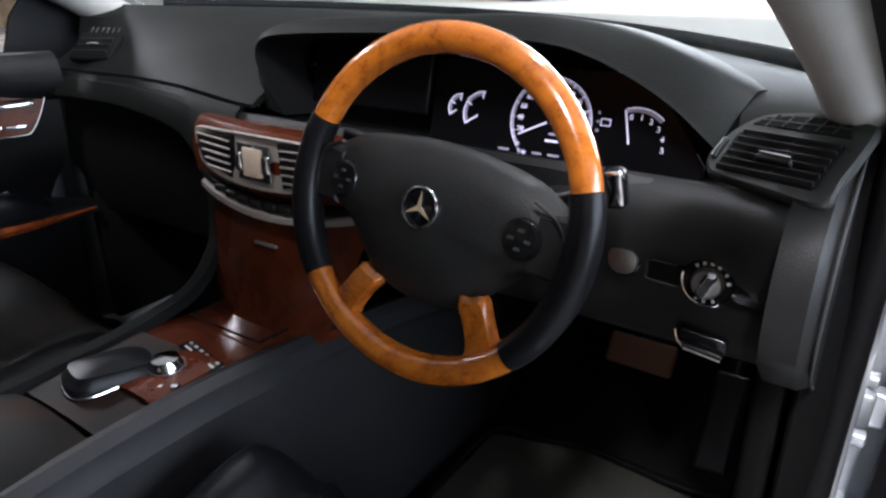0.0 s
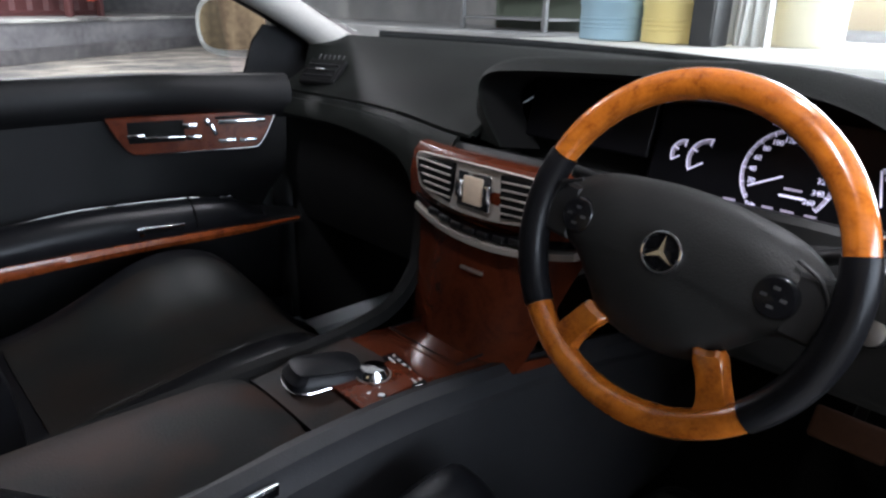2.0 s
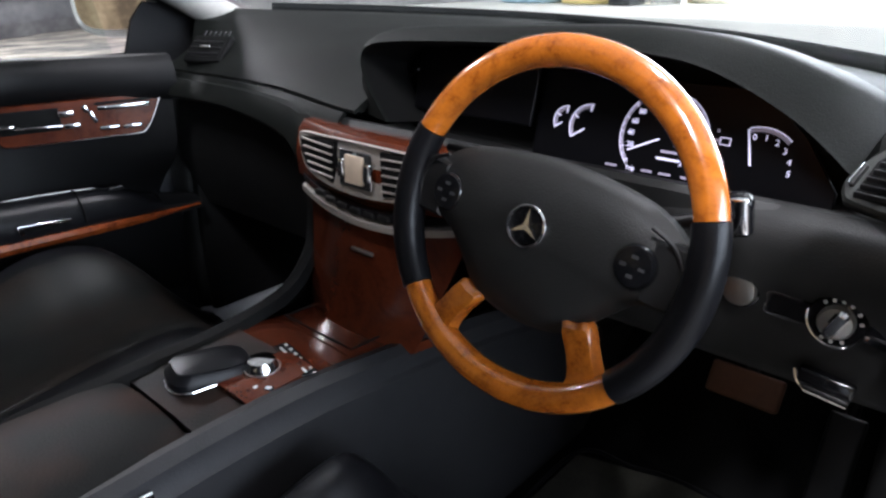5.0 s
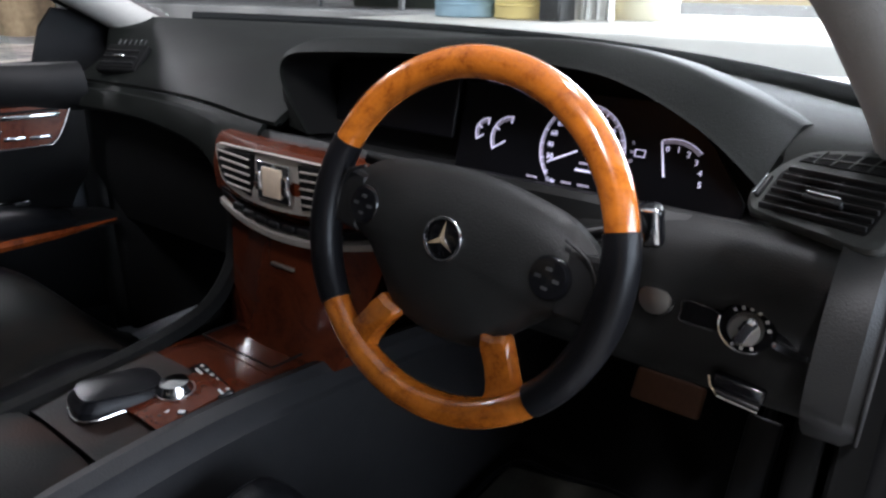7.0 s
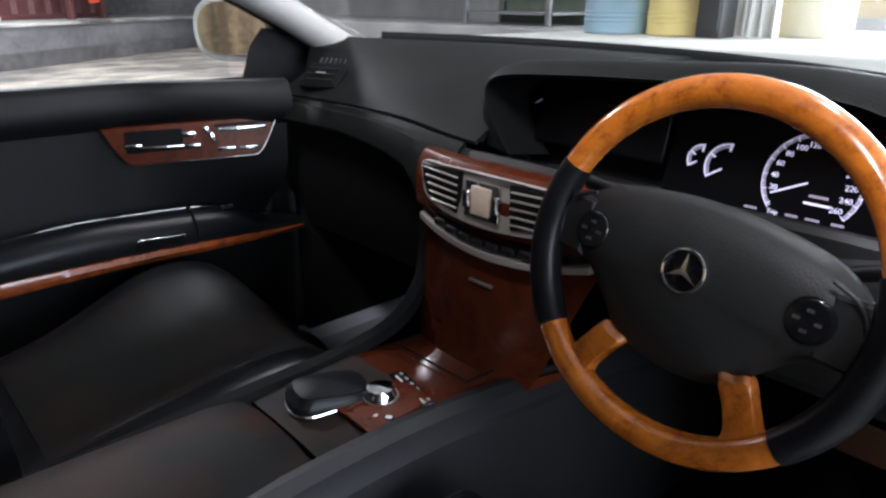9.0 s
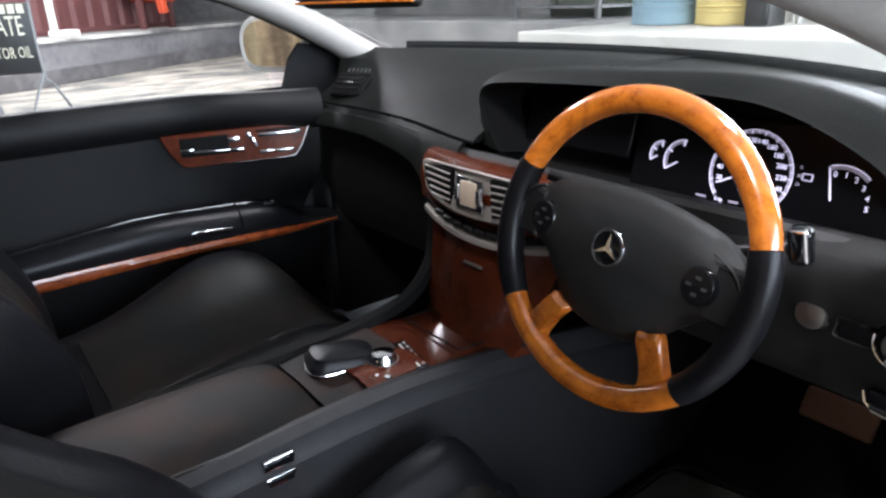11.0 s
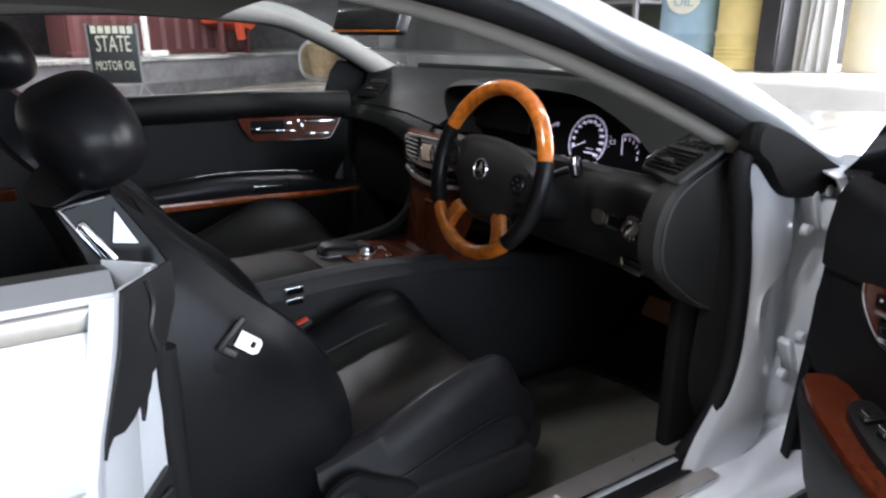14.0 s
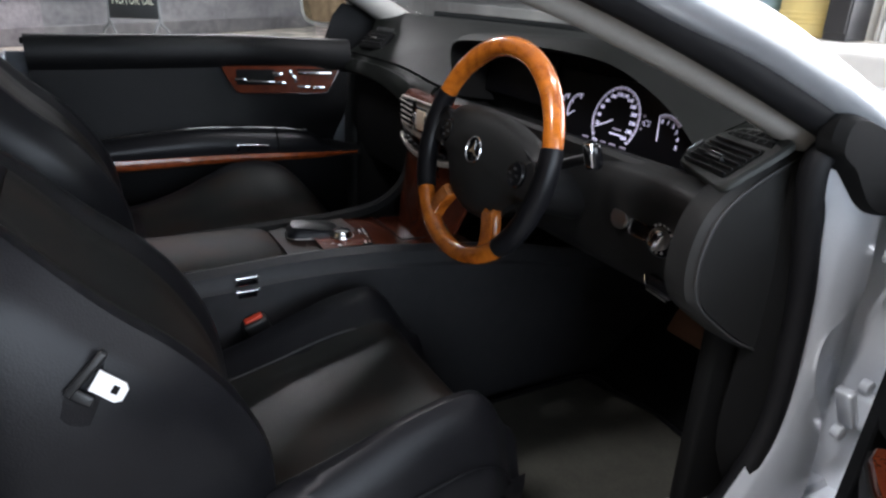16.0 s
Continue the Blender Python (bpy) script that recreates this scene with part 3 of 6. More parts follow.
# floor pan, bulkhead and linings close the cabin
# floor pan near-black: the footwell's shade is put into its colour
part("floor_pan", box(1.36, 2.6, 0.04, 0, (0, -0.45, 0.30)), MATTE, car, "carpeted floor, near-black with the footwell shade", False)
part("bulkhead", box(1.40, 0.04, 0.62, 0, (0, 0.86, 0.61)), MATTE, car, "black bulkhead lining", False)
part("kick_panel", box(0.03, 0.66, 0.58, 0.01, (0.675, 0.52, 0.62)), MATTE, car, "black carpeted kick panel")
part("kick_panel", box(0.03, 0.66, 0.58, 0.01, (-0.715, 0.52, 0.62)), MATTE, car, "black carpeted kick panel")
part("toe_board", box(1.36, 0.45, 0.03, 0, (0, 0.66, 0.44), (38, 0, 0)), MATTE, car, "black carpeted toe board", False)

SILL_METAL = material("brushed_sill_metal", (0.33, 0.31, 0.29), 0.30, 0.70, grain=0.2, scale=160, dark=0.8)
plate_bar = part("sill_plate", box(0.052, 1.06, 0.006, 0.002, (0.689, -0.235, 0.4215)), SILL_METAL, car, "brushed metal sill plate")
part("plate_edge", box(0.005, 1.06, 0.006, 0.001, (0.7175, -0.235, 0.4232)), CHROME, plate_bar, "bright raised edge")
for i in range(9):
    part("lettering_bar", box(0.012, 0.009, 0.001, 0, (0.692, -0.245 + i * 0.0185, 0.4252)), SHELL, plate_bar, smooth=False)
part("sill_channel", box(0.036, 0.98, 0.006, 0.002, (0.742, -0.275, 0.4125)), RUBBER, car, "black rubber sill channel")
step = part("sill_step_trim", box(0.034, 0.98, 0.006, 0.002, (0.777, -0.265, 0.4085)), SILL_METAL, car, "dark metal sill step trim")
part("step_edge", box(0.004, 0.98, 0.006, 0.001, (0.7965, -0.265, 0.4090)), CHROME, step, "bright trim edge")

# front and rear ends and wheels close the car where it stands on the floor
for sy, y0, z0, lab in ((1, 1.92, 0.90, "front"), (-1, -2.25, 0.98, "rear")):
    rows = []
    for i in range(17):
        k = i / 8 - 1
        x = 0.80 * k
        y = y0 + sy * 0.22 * (1 - k * k)
        rows.append([(x, y - sy * 0.06, z0 - 0.03 * k * k), (x, y + sy * 0.02, z0 - 0.05), (x, y + sy * 0.06, z0 - 0.20), (x, y + sy * 0.07, 0.45), (x, y + sy * 0.02, 0.28), (x, y - sy * 0.2, 0.22)])
    part("bumper", loft(rows, thick=0.004), SILVER, car, "silver " + lab + " bumper")
part("boot_lid", loft([[(0.70 * k, y, z - 0.04 * k * k) for k in (j / 6 - 1 for j in range(13))] for y, z in ((-1.80, 1.04), (-2.0, 1.03), (-2.2, 1.01), (-2.30, 0.98))], thick=0.004), SILVER, car, "silver boot lid")
rear_glass = part("rear_screen", loft([[((0.58 + 0.02 * i) * k, -1.40 - 0.1 * i, 1.32 - 0.068 * i - 0.03 * k * k) for k in (j / 6 - 1 for j in range(13))] for i in range(5)], thick=0.004), CLEAR, car, "clear rear screen")
rear_glass.visible_shadow = False
for s in (-1, 1):
    for y in (1.28, -1.60):
        w = part("wheel", lathe([(0.10, -0.10), (0.20, -0.10), (0.215, 0.0), (0.20, 0.09), (0.06, 0.075), (0.0, 0.08)], 36, (s * 0.76, y, 0.325), (0, s * 90, 0)), SATIN, car, "silver alloy wheel")
        part("tyre", lathe([(0.215, -0.11), (0.30, -0.115), (0.322, -0.09), (0.325, 0.0), (0.322, 0.09), (0.30, 0.115), (0.215, 0.11)], 48, (s * 0.76, y, 0.326), (0, s * 90, 0)), RUBBER, w, "black rubber tyre")

# rear-view mirror
mirror = thing("rear_view_mirror", pose(-0.185, 0.0, 1.240, -24, 0, 14), "black rear-view mirror with a thin wood edge", "mirror")
part("housing", box(0.26, 0.035, 0.06, 0.012), PLASTIC, mirror)
# glass coloured dark to stand for the dark cabin it reflects
part("mirror_glass", box(0.245, 0.003, 0.05, 0.001, (0, -0.0185, 0)), material("dark_reflection_mirror_glass", (0.13, 0.13, 0.14), 0.03, 1.0), mirror, "mirror glass with its dark reflection put into the colour")
part("edge_trim", box(0.262, 0.006, 0.004, 0.0015, (0, -0.016, -0.0295)), WOOD, mirror, "thin amber wood edge")
part("stem", tube([(0, 0.01, 0.02), (0, 0.01, 0.04), (0, -0.02, 0.07)], 0.01, 12, 10), PLASTIC, mirror)

# ---- dashboard ----
dash = thing("dashboard", pose(0, 0, 0), "dark grey padded dashboard with red-brown wood trim", "dashboard")



CREASE = [(-0.70, 0.998), (-0.45, 1.004), (-0.27, 1.002), (-0.10, 0.986), (0.30, 0.975), (0.72, 1.0)]
def side_lift(x):
    return 0.042 * (0.6 - x)


# upper pad from the screen to the front crease, left and right of the binnacle, and a strip behind it
def pad_row(x):
    back, c = 0.80 - 0.40 * (x / 0.70) ** 2, line_at(CREASE, x)
    yc = 0.135 + 0.02 * (x / 0.7) ** 2
    u = side_lift(x)
    return [(x, back, 1.035 + u), (x, back - 0.03, 1.05 + u), (x, 0.62 * back + 0.38 * yc, 1.062 + 0.9 * u), (x, 0.35 * back + 0.65 * yc, 1.058 + 0.6 * u), (x, yc + 0.07, c + 0.032 + 0.15 * u), (x, yc + 0.025, c + 0.014), (x, yc + 0.002, c + 0.001), (x, yc + 0.003, c - 0.004)]


part("upper_pad", loft([pad_row(-0.70 + 0.62 * i / 20) for i in range(21)], thick=0.012), DASH, dash, "grey-green padded dash top")
part("screen_shelf", loft([[(x, 0.80 - 0.40 * (x / 0.70) ** 2, 1.034 + side_lift(x)), (x, 0.775 - 0.40 * (x / 0.70) ** 2, 1.045 + side_lift(x)), (x, 0.5 * (0.77 - 0.40 * (x / 0.70) ** 2) + 0.165, 1.046 + side_lift(x)), (x, 0.33, 1.037), (x, 0.30, 1.031), (x, 0.266, 1.020), (x, 0.252, 1.000)] for x in (-0.09 + 0.79 * i / 24 for i in range(25))], thick=0.006), DASH, dash, "grey-green padded shelf below the windscreen")
# passenger lower pad and glove box
EDGE = [(-0.70, 0.948), (-0.43, 0.957), (-0.33, 0.952), (-0.20, 0.925), (-0.165, 0.88), (-0.14, 0.82), (-0.10, 0.79)]
rows = []
for i in range(25):
    x = -0.70 + 0.60 * i / 24
    c, e = line_at(CREASE, x), line_at(EDGE, x)
    yc = 0.135 + 0.02 * (x / 0.7) ** 2
    rows.append([(x, yc + 0.004, c - 0.006), (x, yc - 0.003, c - 0.004), (x, yc - 0.012, c - 0.012), (x, yc - 0.030, 0.8 * c + 0.2 * e), (x, yc - 0.046, 0.45 * c + 0.55 * e), (x, yc - 0.048, 0.2 * c + 0.8 * e), (x, yc - 0.038, e + 0.002), (x, yc - 0.012, e - 0.006), (x, yc + 0.03, e - 0.012)])
part("lower_pad", loft(rows, thick=0.012), DASH, dash, "black padded dash front")
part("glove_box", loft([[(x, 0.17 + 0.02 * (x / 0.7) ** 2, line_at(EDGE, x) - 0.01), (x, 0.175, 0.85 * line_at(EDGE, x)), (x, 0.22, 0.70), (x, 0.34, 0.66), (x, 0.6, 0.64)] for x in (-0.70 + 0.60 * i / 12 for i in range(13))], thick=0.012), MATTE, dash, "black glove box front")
part("glove_box_lock", lathe([(0.010, 0), (0.010, 0.006), (0.008, 0.008)], 20, (-0.135, 0.098, 0.935), (80, 0, 0)), PLASTIC, dash, "small round glove box button")


def side_vent(s):
    """Small side outlet set into the dash top."""
    M = pose(s * 0.570, 0.190, 1.040, 40, 0, s * -20)

    def piece(name, w, h, t, x, y, lift, mat, parent, label="", rx=0.0):
        bm = box(w, h, t, min(0.004, 0.3 * min(w, h, t)), (x, y, lift), (rx, 0, 0))
        bmesh.ops.transform(bm, matrix=M, verts=bm.verts)
        return part(name, bm, mat, parent, label)

    v = piece("side_outlet", 0.092, 0.066, 0.014, 0, 0, 0, MATTE, dash, "black side window outlet")
    piece("outlet_recess", 0.076, 0.046, 0.002, 0, -0.004, 0.0075, MATTE, v)
    for k in range(3):
        piece("fin", 0.074, 0.003, 0.006, 0, -0.019 + 0.015 * k, 0.009, PLASTIC, v, rx=-25)
    piece("outlet_tab", 0.026, 0.005, 0.006, 0, -0.004, 0.013, CHROME, v, "chrome tab")
    for k in range(6):
        piece("grille_bar", 0.003, 0.014, 0.004, -0.03 + 0.012 * k, 0.042, 0.002, PLASTIC, v)


side_vent(-1)

# binnacle hood over screen and dials: inner lip, crest and foot drawn as three lines
CREST = smooth_line([(-0.085, 0.17, 0.975), (-0.112, 0.185, 1.03), (-0.105, 0.195, 1.070), (-0.075, 0.19, 1.094), (0, 0.185, 1.107), (0.2, 0.18, 1.118), (0.36, 0.185, 1.123), (0.46, 0.21, 1.109), (0.535, 0.25, 1.076), (0.592, 0.309, 1.037)], 73)
LIP = smooth_line([(-0.025, 0.15, 0.975), (-0.060, 0.15, 1.02), (-0.080, 0.155, 1.055), (-0.062, 0.152, 1.080), (0, 0.150, 1.091), (0.2, 0.142, 1.101), (0.36, 0.152, 1.100), (0.44, 0.172, 1.084), (0.52, 0.195, 1.04), (0.580, 0.20, 0.992)], 73)
FOOT = smooth_line([(-0.12, 0.26, 0.96), (-0.14, 0.32, 1.00), (-0.14, 0.36, 1.03), (-0.10, 0.42, 1.045), (0, 0.52, 1.045), (0.2, 0.56, 1.045), (0.36, 0.55, 1.045), (0.46, 0.48, 1.045), (0.56, 0.42, 1.038), (0.61, 0.37, 1.028)], 73)
rows = []
for c, i, f in zip(CREST, LIP, FOOT):
    f = f + Vector((0, 0, side_lift(f.x)))
    deep = i + Vector((0.04 * (0.25 - i.x), 0.085, -0.012))
    top = 0.62 * c + 0.38 * f
    top.z = 0.75 * c.z + 0.25 * f.z + 0.004
    low = 0.3 * c + 0.7 * f
    low.z = 0.35 * c.z + 0.65 * f.z
    rows.append([deep, 0.6 * i + 0.4 * deep, i + Vector((0, 0.008, -0.002)), i, 0.88 * i + 0.12 * c, 0.5 * i + 0.5 * c + Vector((0, -0.004, 0.002)), 0.12 * i + 0.88 * c + Vector((0, 0, 0.001)), c, 0.85 * c + 0.15 * top + Vector((0, 0, 0.002)), top, low, f, f - Vector((0, 0, 0.03)), 0.5 * (f + deep) - Vector((0, 0, 0.012))])
hood = part("binnacle_hood", loft(rows, True, True), DASH, dash, "grey-green padded hood over the dials")
# inner faces of the hood turned black: recess shade put into the colour
hood.data.materials.append(MATTE)
for f in hood.data.polygons:
    if f.index < 72 * 14 and f.index % 14 in (0, 1, 12, 13):
        f.material_index = 1
# recess: back wall and floor
part("recess_back", plate([(-0.07, 0.94), (0.58, 0.94), (0.572, 0.985), (0.52, 1.030), (0.45, 1.070), (0.36, 1.088), (0.0, 1.080), (-0.06, 1.05)], 0.01, 0, 0, Matrix(((1, 0, 0, 0), (0, 0.24, 1, 0.026), (0, 1, 0, 0), (0, 0, 0, 1)))), MATTE, dash, smooth=False)
part("recess_floor", loft([[(x, 0.27, 0.944), (x, 0.20, 0.948), (x, 0.165 + 0.3 * e, 0.962 - 0.2 * e), (x, 0.142 + e, 0.9725 - 0.3 * e), (x, 0.132 + e, 0.973 - 0.4 * e), (x, 0.126 + e, 0.966 - 0.5 * e), (x, 0.128 + 1.1 * e, 0.94), (x, 0.14 + 1.1 * e, 0.90)] for x, e in ((x, 0.032 * ease(0.42, 0.60, x)) for x in (-0.11 + 0.74 * i / 36 for i in range(37)))], thick=0.01), DASH_LOW, dash, "black dash shelf below the dials")
part("navigation_screen", box(0.22, 0.008, 0.095, 0.003, (0.075, 0.235, 1.03), (-14, 0, 0)), DISPLAY, dash, "dark switched-off navigation screen")

# ---- dials ----
dials = part("instrument_panel", plate([(-0.2, -0.0625), (0.180, -0.0625), (0.180, -0.035), (0.140, 0.018), (0.095, 0.056), (0.06, 0.0625), (-0.2, 0.0625)], 0.006, 0.002, 0, Matrix(((1, 0, 0, 0.384), (0, math.sin(radians(14)), -math.cos(radians(14)), 0.2455), (0, math.cos(radians(14)), math.sin(radians(14)), 0.9955), (0, 0, 0, 1)))), DISPLAY, dash, "black instrument panel with lit white dials")
FACE = Matrix(((1, 0, 0, 0.384), (0, math.sin(radians(14)), -math.cos(radians(14)), 0.2385), (0, math.cos(radians(14)), math.sin(radians(14)), 0.996), (0, 0, 0, 1))) @ Matrix.Scale(0.97, 4)


def arc_band(r0, r1, a0, a1, at, depth=0.0006, n=40, lift=0.0):
    rows = []
    for i in range(n + 1):
        a = radians(a0 + (a1 - a0) * i / n)
        c, s = math.cos(a), math.sin(a)
        rows.append([(at[0] + c * r, at[1] + s * r, h + lift) for r, h in ((r0, 0), (r1, 0), (r1, depth), (r0, depth))])
    return loft(rows, True, True)


def needle(at, a, r0, r1, w=0.0016, lift=0.001):
    c, s = math.cos(radians(a)), math.sin(radians(a))
    bm = box(r1 - r0, w, 0.0008, 0, ((r0 + r1) / 2, 0, lift))
    bmesh.ops.transform(bm, matrix=pose(at[0], at[1], 0, 0, 0, a), verts=bm.verts)
    return bm


SP = (-0.017, -0.004)
part("speed_ring", arc_band(0.0570, 0.0582, -40, 222, SP), LIT, dials, "lit white ring", m=FACE)
part("speed_band", arc_band(0.0532, 0.0566, -40, 222, SP), LIT_DIM, dials, "dim violet scale band", m=FACE)
for k in range(27):
    a = 218 - k * 9.9
    part("speed_mark", needle(SP, a, 0.0540 if k % 2 else 0.0515, 0.0570, 0.0008 if k % 2 else 0.0012, 0.0012), LIT, dials, smooth=False, m=FACE)
for k in range(13):
    a = radians(218 - (k + 1) * 19.8)
    words("speed_figure", str(20 * (k + 1)), 0.0096, LIT, dials, FACE @ pose(SP[0] + 0.0435 * math.cos(a), SP[1] + 0.0435 * math.sin(a), 0.001))
part("speed_needle", needle(SP, 206, 0.004, 0.048, 0.0022, 0.0022), LIT, dials, "lit white needle", smooth=False, m=FACE)
words("trip_text", "Trip", 0.008, LIT, dials, FACE @ pose(-0.052, -0.0475, 0.001))
for x, y, w in ((-0.005, -0.020, 0.022), (-0.005, -0.029, 0.03), (-0.029, -0.0475, 0.014), (-0.005, -0.0475, 0.016), (-0.079, -0.0475, 0.016), (0.023, -0.0475, 0.014)):
    part("readout_bar", box(w, 0.0030, 0.0006, 0, (x, y, 0.001)), LIT_DIM if w < 0.029 else LIT, dials, smooth=False, m=FACE)
for k, ch in enumerate("RND"):
    words("gear_letter", ch, 0.006, LIT_DIM, dials, FACE @ pose(0.049, 0.014 - k * 0.011, 0.001))
part("gear_frame", joined(*(box(w, h, 0.0006, 0, (0.059 + dx, 0.003 + dy, 0.001)) for w, h, dx, dy in ((0.012, 0.001, 0, 0.004), (0.012, 0.001, 0, -0.004), (0.001, 0.009, -0.006, 0), (0.001, 0.009, 0.006, 0)))), LIT, dials, smooth=False, m=FACE)
TA = (0.099, -0.022)
part("rev_ring", arc_band(0.046, 0.0475, 48, 110, TA), LIT, dials, "lit white ring", m=FACE)
part("rev_band", arc_band(0.0415, 0.0455, 48, 110, TA), LIT_DIM, dials, m=FACE)
for k in range(6):
    a = radians(104 - k * 21)
    words("rev_figure", str(k), 0.0100, LIT, dials, FACE @ pose(TA[0] + 0.0355 * math.cos(a), TA[1] + 0.0355 * math.sin(a), 0.001))
part("rev_needle", needle((TA[0] - 0.006, TA[1]), 104, 0.002, 0.044, 0.0022, 0.002), LIT, dials, "lit white needle", smooth=False, m=FACE)
for at, r, name in (((-0.122, -0.004), 0.028, "fuel"), ((-0.158, 0.0), 0.018, "temperature")):
    part(name + "_ring", arc_band(r, r + 0.0022, 85, 215, at), LIT, dials, "lit white arc", m=FACE)
    part(name + "_band", arc_band(r - 0.0042, r - 0.0006, 85, 215, at), LIT_DIM, dials, m=FACE)
    part(name + "_needle", needle(at, 214, 0.006, r, 0.0022, 0.002), LIT, dials, smooth=False, m=FACE)
    for a in (90, 150):
        part(name + "_mark", needle(at, a, r - 0.008, r, 0.0024, 0.0012), LIT, dials, smooth=False, m=FACE)

# ---- centre stack ----
stack = part("stack_panel", loft([[(x, 0.13, 0.965), (x, 0.100 - b, 0.976), (x, 0.084 - b, 0.975), (x, 0.072 - b, 0.963), (x, 0.064 - b, 0.93), (x, 0.066 - b, 0.895), (0.95 * x - 0.003, 0.075 - b, 0.885), (0.86 * x - 0.008, 0.078 - b, 0.84), (0.76 * x - 0.013, 0.066 - b, 0.77), (0.68 * x - 0.016, 0.05 - b, 0.71), (0.64 * x - 0.018, 0.04 - b, 0.685), (0.64 * x - 0.018, 0.13, 0.67)] for x, b in ((-0.135 + 0.36 * i / 20, 0.028 * (1 - (i / 10 - 1) ** 2)) for i in range(21))], thick=0.012), WOOD_DARK, dash, "red-brown burr wood centre stack")


def stack_y(x):
    return 0.063 - 0.028 * (1 - ((x - 0.045) / 0.18) ** 2)


# aluminium vent bezel: outline narrowing to the ends
bez = Matrix(((1, 0, 0, 0.045), (0, 0.05, -1, stack_y(0.045) - 0.002), (0, 1, 0.05, 0.940), (0, 0, 0, 1)))


def bowed(bm):
    for v in bm.verts:
        v.co.z -= 0.9 * v.co.x ** 2
    bmesh.ops.transform(bm, matrix=bez, verts=bm.verts)
    return bm


OUT = [(-0.144, 0.028), (-0.08, 0.034), (0, 0.036), (0.08, 0.034), (0.152, 0.028), (0.150, 0.0), (0.135, -0.020), (0.08, -0.032), (0, -0.037), (-0.08, -0.032), (-0.128, -0.020), (-0.142, 0.0)]
vent = part("centre_outlet", bowed(plate(OUT, 0.006, 0.002, 72)), VENT_METAL, dash, "satin aluminium centre outlet bezel")
for s in (-1, 1):
    hole = [(s * 0.138, 0.024), (s * 0.045, 0.030), (s * 0.050, -0.028), (s * 0.122, -0.016), (s * 0.137, 0.002)]
    g = part("outlet_grille", bowed(plate(hole, 0.0075, 0)), MATTE, vent, "black outlet grille", False)
    for k in range(5):
        z = 0.022 - k * 0.0105
        part("slat", bowed(box(0.084 - 0.006 * k, 0.0022, 0.004, 0.0006, (s * (0.091 - 0.003 * k), z, 0.0085))), VENT_METAL, vent)
clock = part("clock_surround", bowed(box(0.062, 0.050, 0.004, 0.0015, (0, 0, 0.0075))), CHROME, vent, "polished clock surround")
part("clock_face", bowed(box(0.034, 0.038, 0.003, 0.001, (0, 0, 0.0105))), material("pale_clock_face", (0.62, 0.50, 0.38), 0.3, grain=0.3, scale=90), vent, "pale rectangular clock face")
for s in (-1, 1):
    part("outlet_wheel", bowed(lathe([(0.006, -0.012), (0.007, -0.008), (0.007, 0.008), (0.006, 0.012)], 16, (s * 0.026, 0, 0.009), (90, 0, 0))), CHROME, vent)
# lower bright strip and key row
def stack_strip(z, h, out, x0=-0.11, x1=0.20, drop=0.02):
    rows = []
    for i in range(25):
        x = x0 + (x1 - x0) * i / 24
        y = stack_y(x) - out + 0.006
        zz = z - drop * (1 - ((x - 0.045) / 0.16) ** 2)
        rows.append([(x, y, zz - h / 2), (x, y - 0.006, zz - h / 2 + 0.002), (x, y - 0.006, zz + h / 2 - 0.002), (x, y, zz + h / 2), (x, y + 0.02, zz + h / 2), (x, y + 0.02, zz - h / 2)])
    return loft(rows, True, True)


part("bright_strip", stack_strip(0.882, 0.012, 0.004), VENT_METAL, dash, "curved satin aluminium strip")
part("key_strip", stack_strip(0.897, 0.014, 0.000), GLOSS, dash, "black key strip")
for i in range(8):
    x = -0.055 + i * 0.028
    part("key", box(0.020, 0.006, 0.009, 0.002, (x, stack_y(x) - 0.001, 0.897 - 0.02 * (1 - ((x - 0.045) / 0.16) ** 2))), PLASTIC, dash)
part("tray_handle", box(0.045, 0.006, 0.005, 0.002, (0.03, 0.042, 0.815)), SATIN, dash, "small bright tray lip")

# ---- driver's side of the dash ----
rows = []
for i in range(33):
    x = 0.205 + 0.471 * i / 32
    b = 0.02 * ease(0.60, 0.70, x)
    rows.append([(x, 0.20, 0.955), (x, 0.164, 0.966), (x, 0.156 - 0.2 * b, 0.966), (x, 0.150 - 0.5 * b, 0.960), (x, 0.138 - b, 0.957), (x, 0.128 - b, 0.947), (x, 0.124 - b, 0.925), (x, 0.130 - b, 0.900), (x, 0.143 - 0.9 * b, 0.868), (x, 0.151 - 0.8 * b, 0.83), (x, 0.163 - 0.6 * b, 0.785), (x, 0.178, 0.765), (x, 0.21, 0.752), (x, 0.32, 0.745)])
part("knee_panel", loft(rows, thick=0.012), DASH_LOW, dash, "black padded knee panel")
part("column_shroud", tube([(0.37, 0.30, 0.84), (0.37, 0.16, 0.868), (0.37, 0.03, 0.905)], lambda u: 0.062 - 0.012 * u, 20, 20, flat=0.8), PLASTIC, dash, "black steering column shroud")
# end cap of the dash beside the door
end = [(0.33, 1.045), (0.243, 1.017), (0.161, 0.985), (0.108, 0.953), (0.084, 0.912), (0.078, 0.860), (0.092, 0.820), (0.125, 0.788), (0.206, 0.731), (0.309, 0.685), (0.36, 0.672), (0.40, 0.72), (0.40, 0.90), (0.38, 1.0)]
part("dash_end_cap", plate(end, 0.048, 0.014, 60, Matrix(((0, 0, 1, 0.670), (1, 0, 0, 0.0), (0, 1, 0, 0.0), (0, 0, 0, 1)))), DASH_LOW, dash, "black dash end cap")
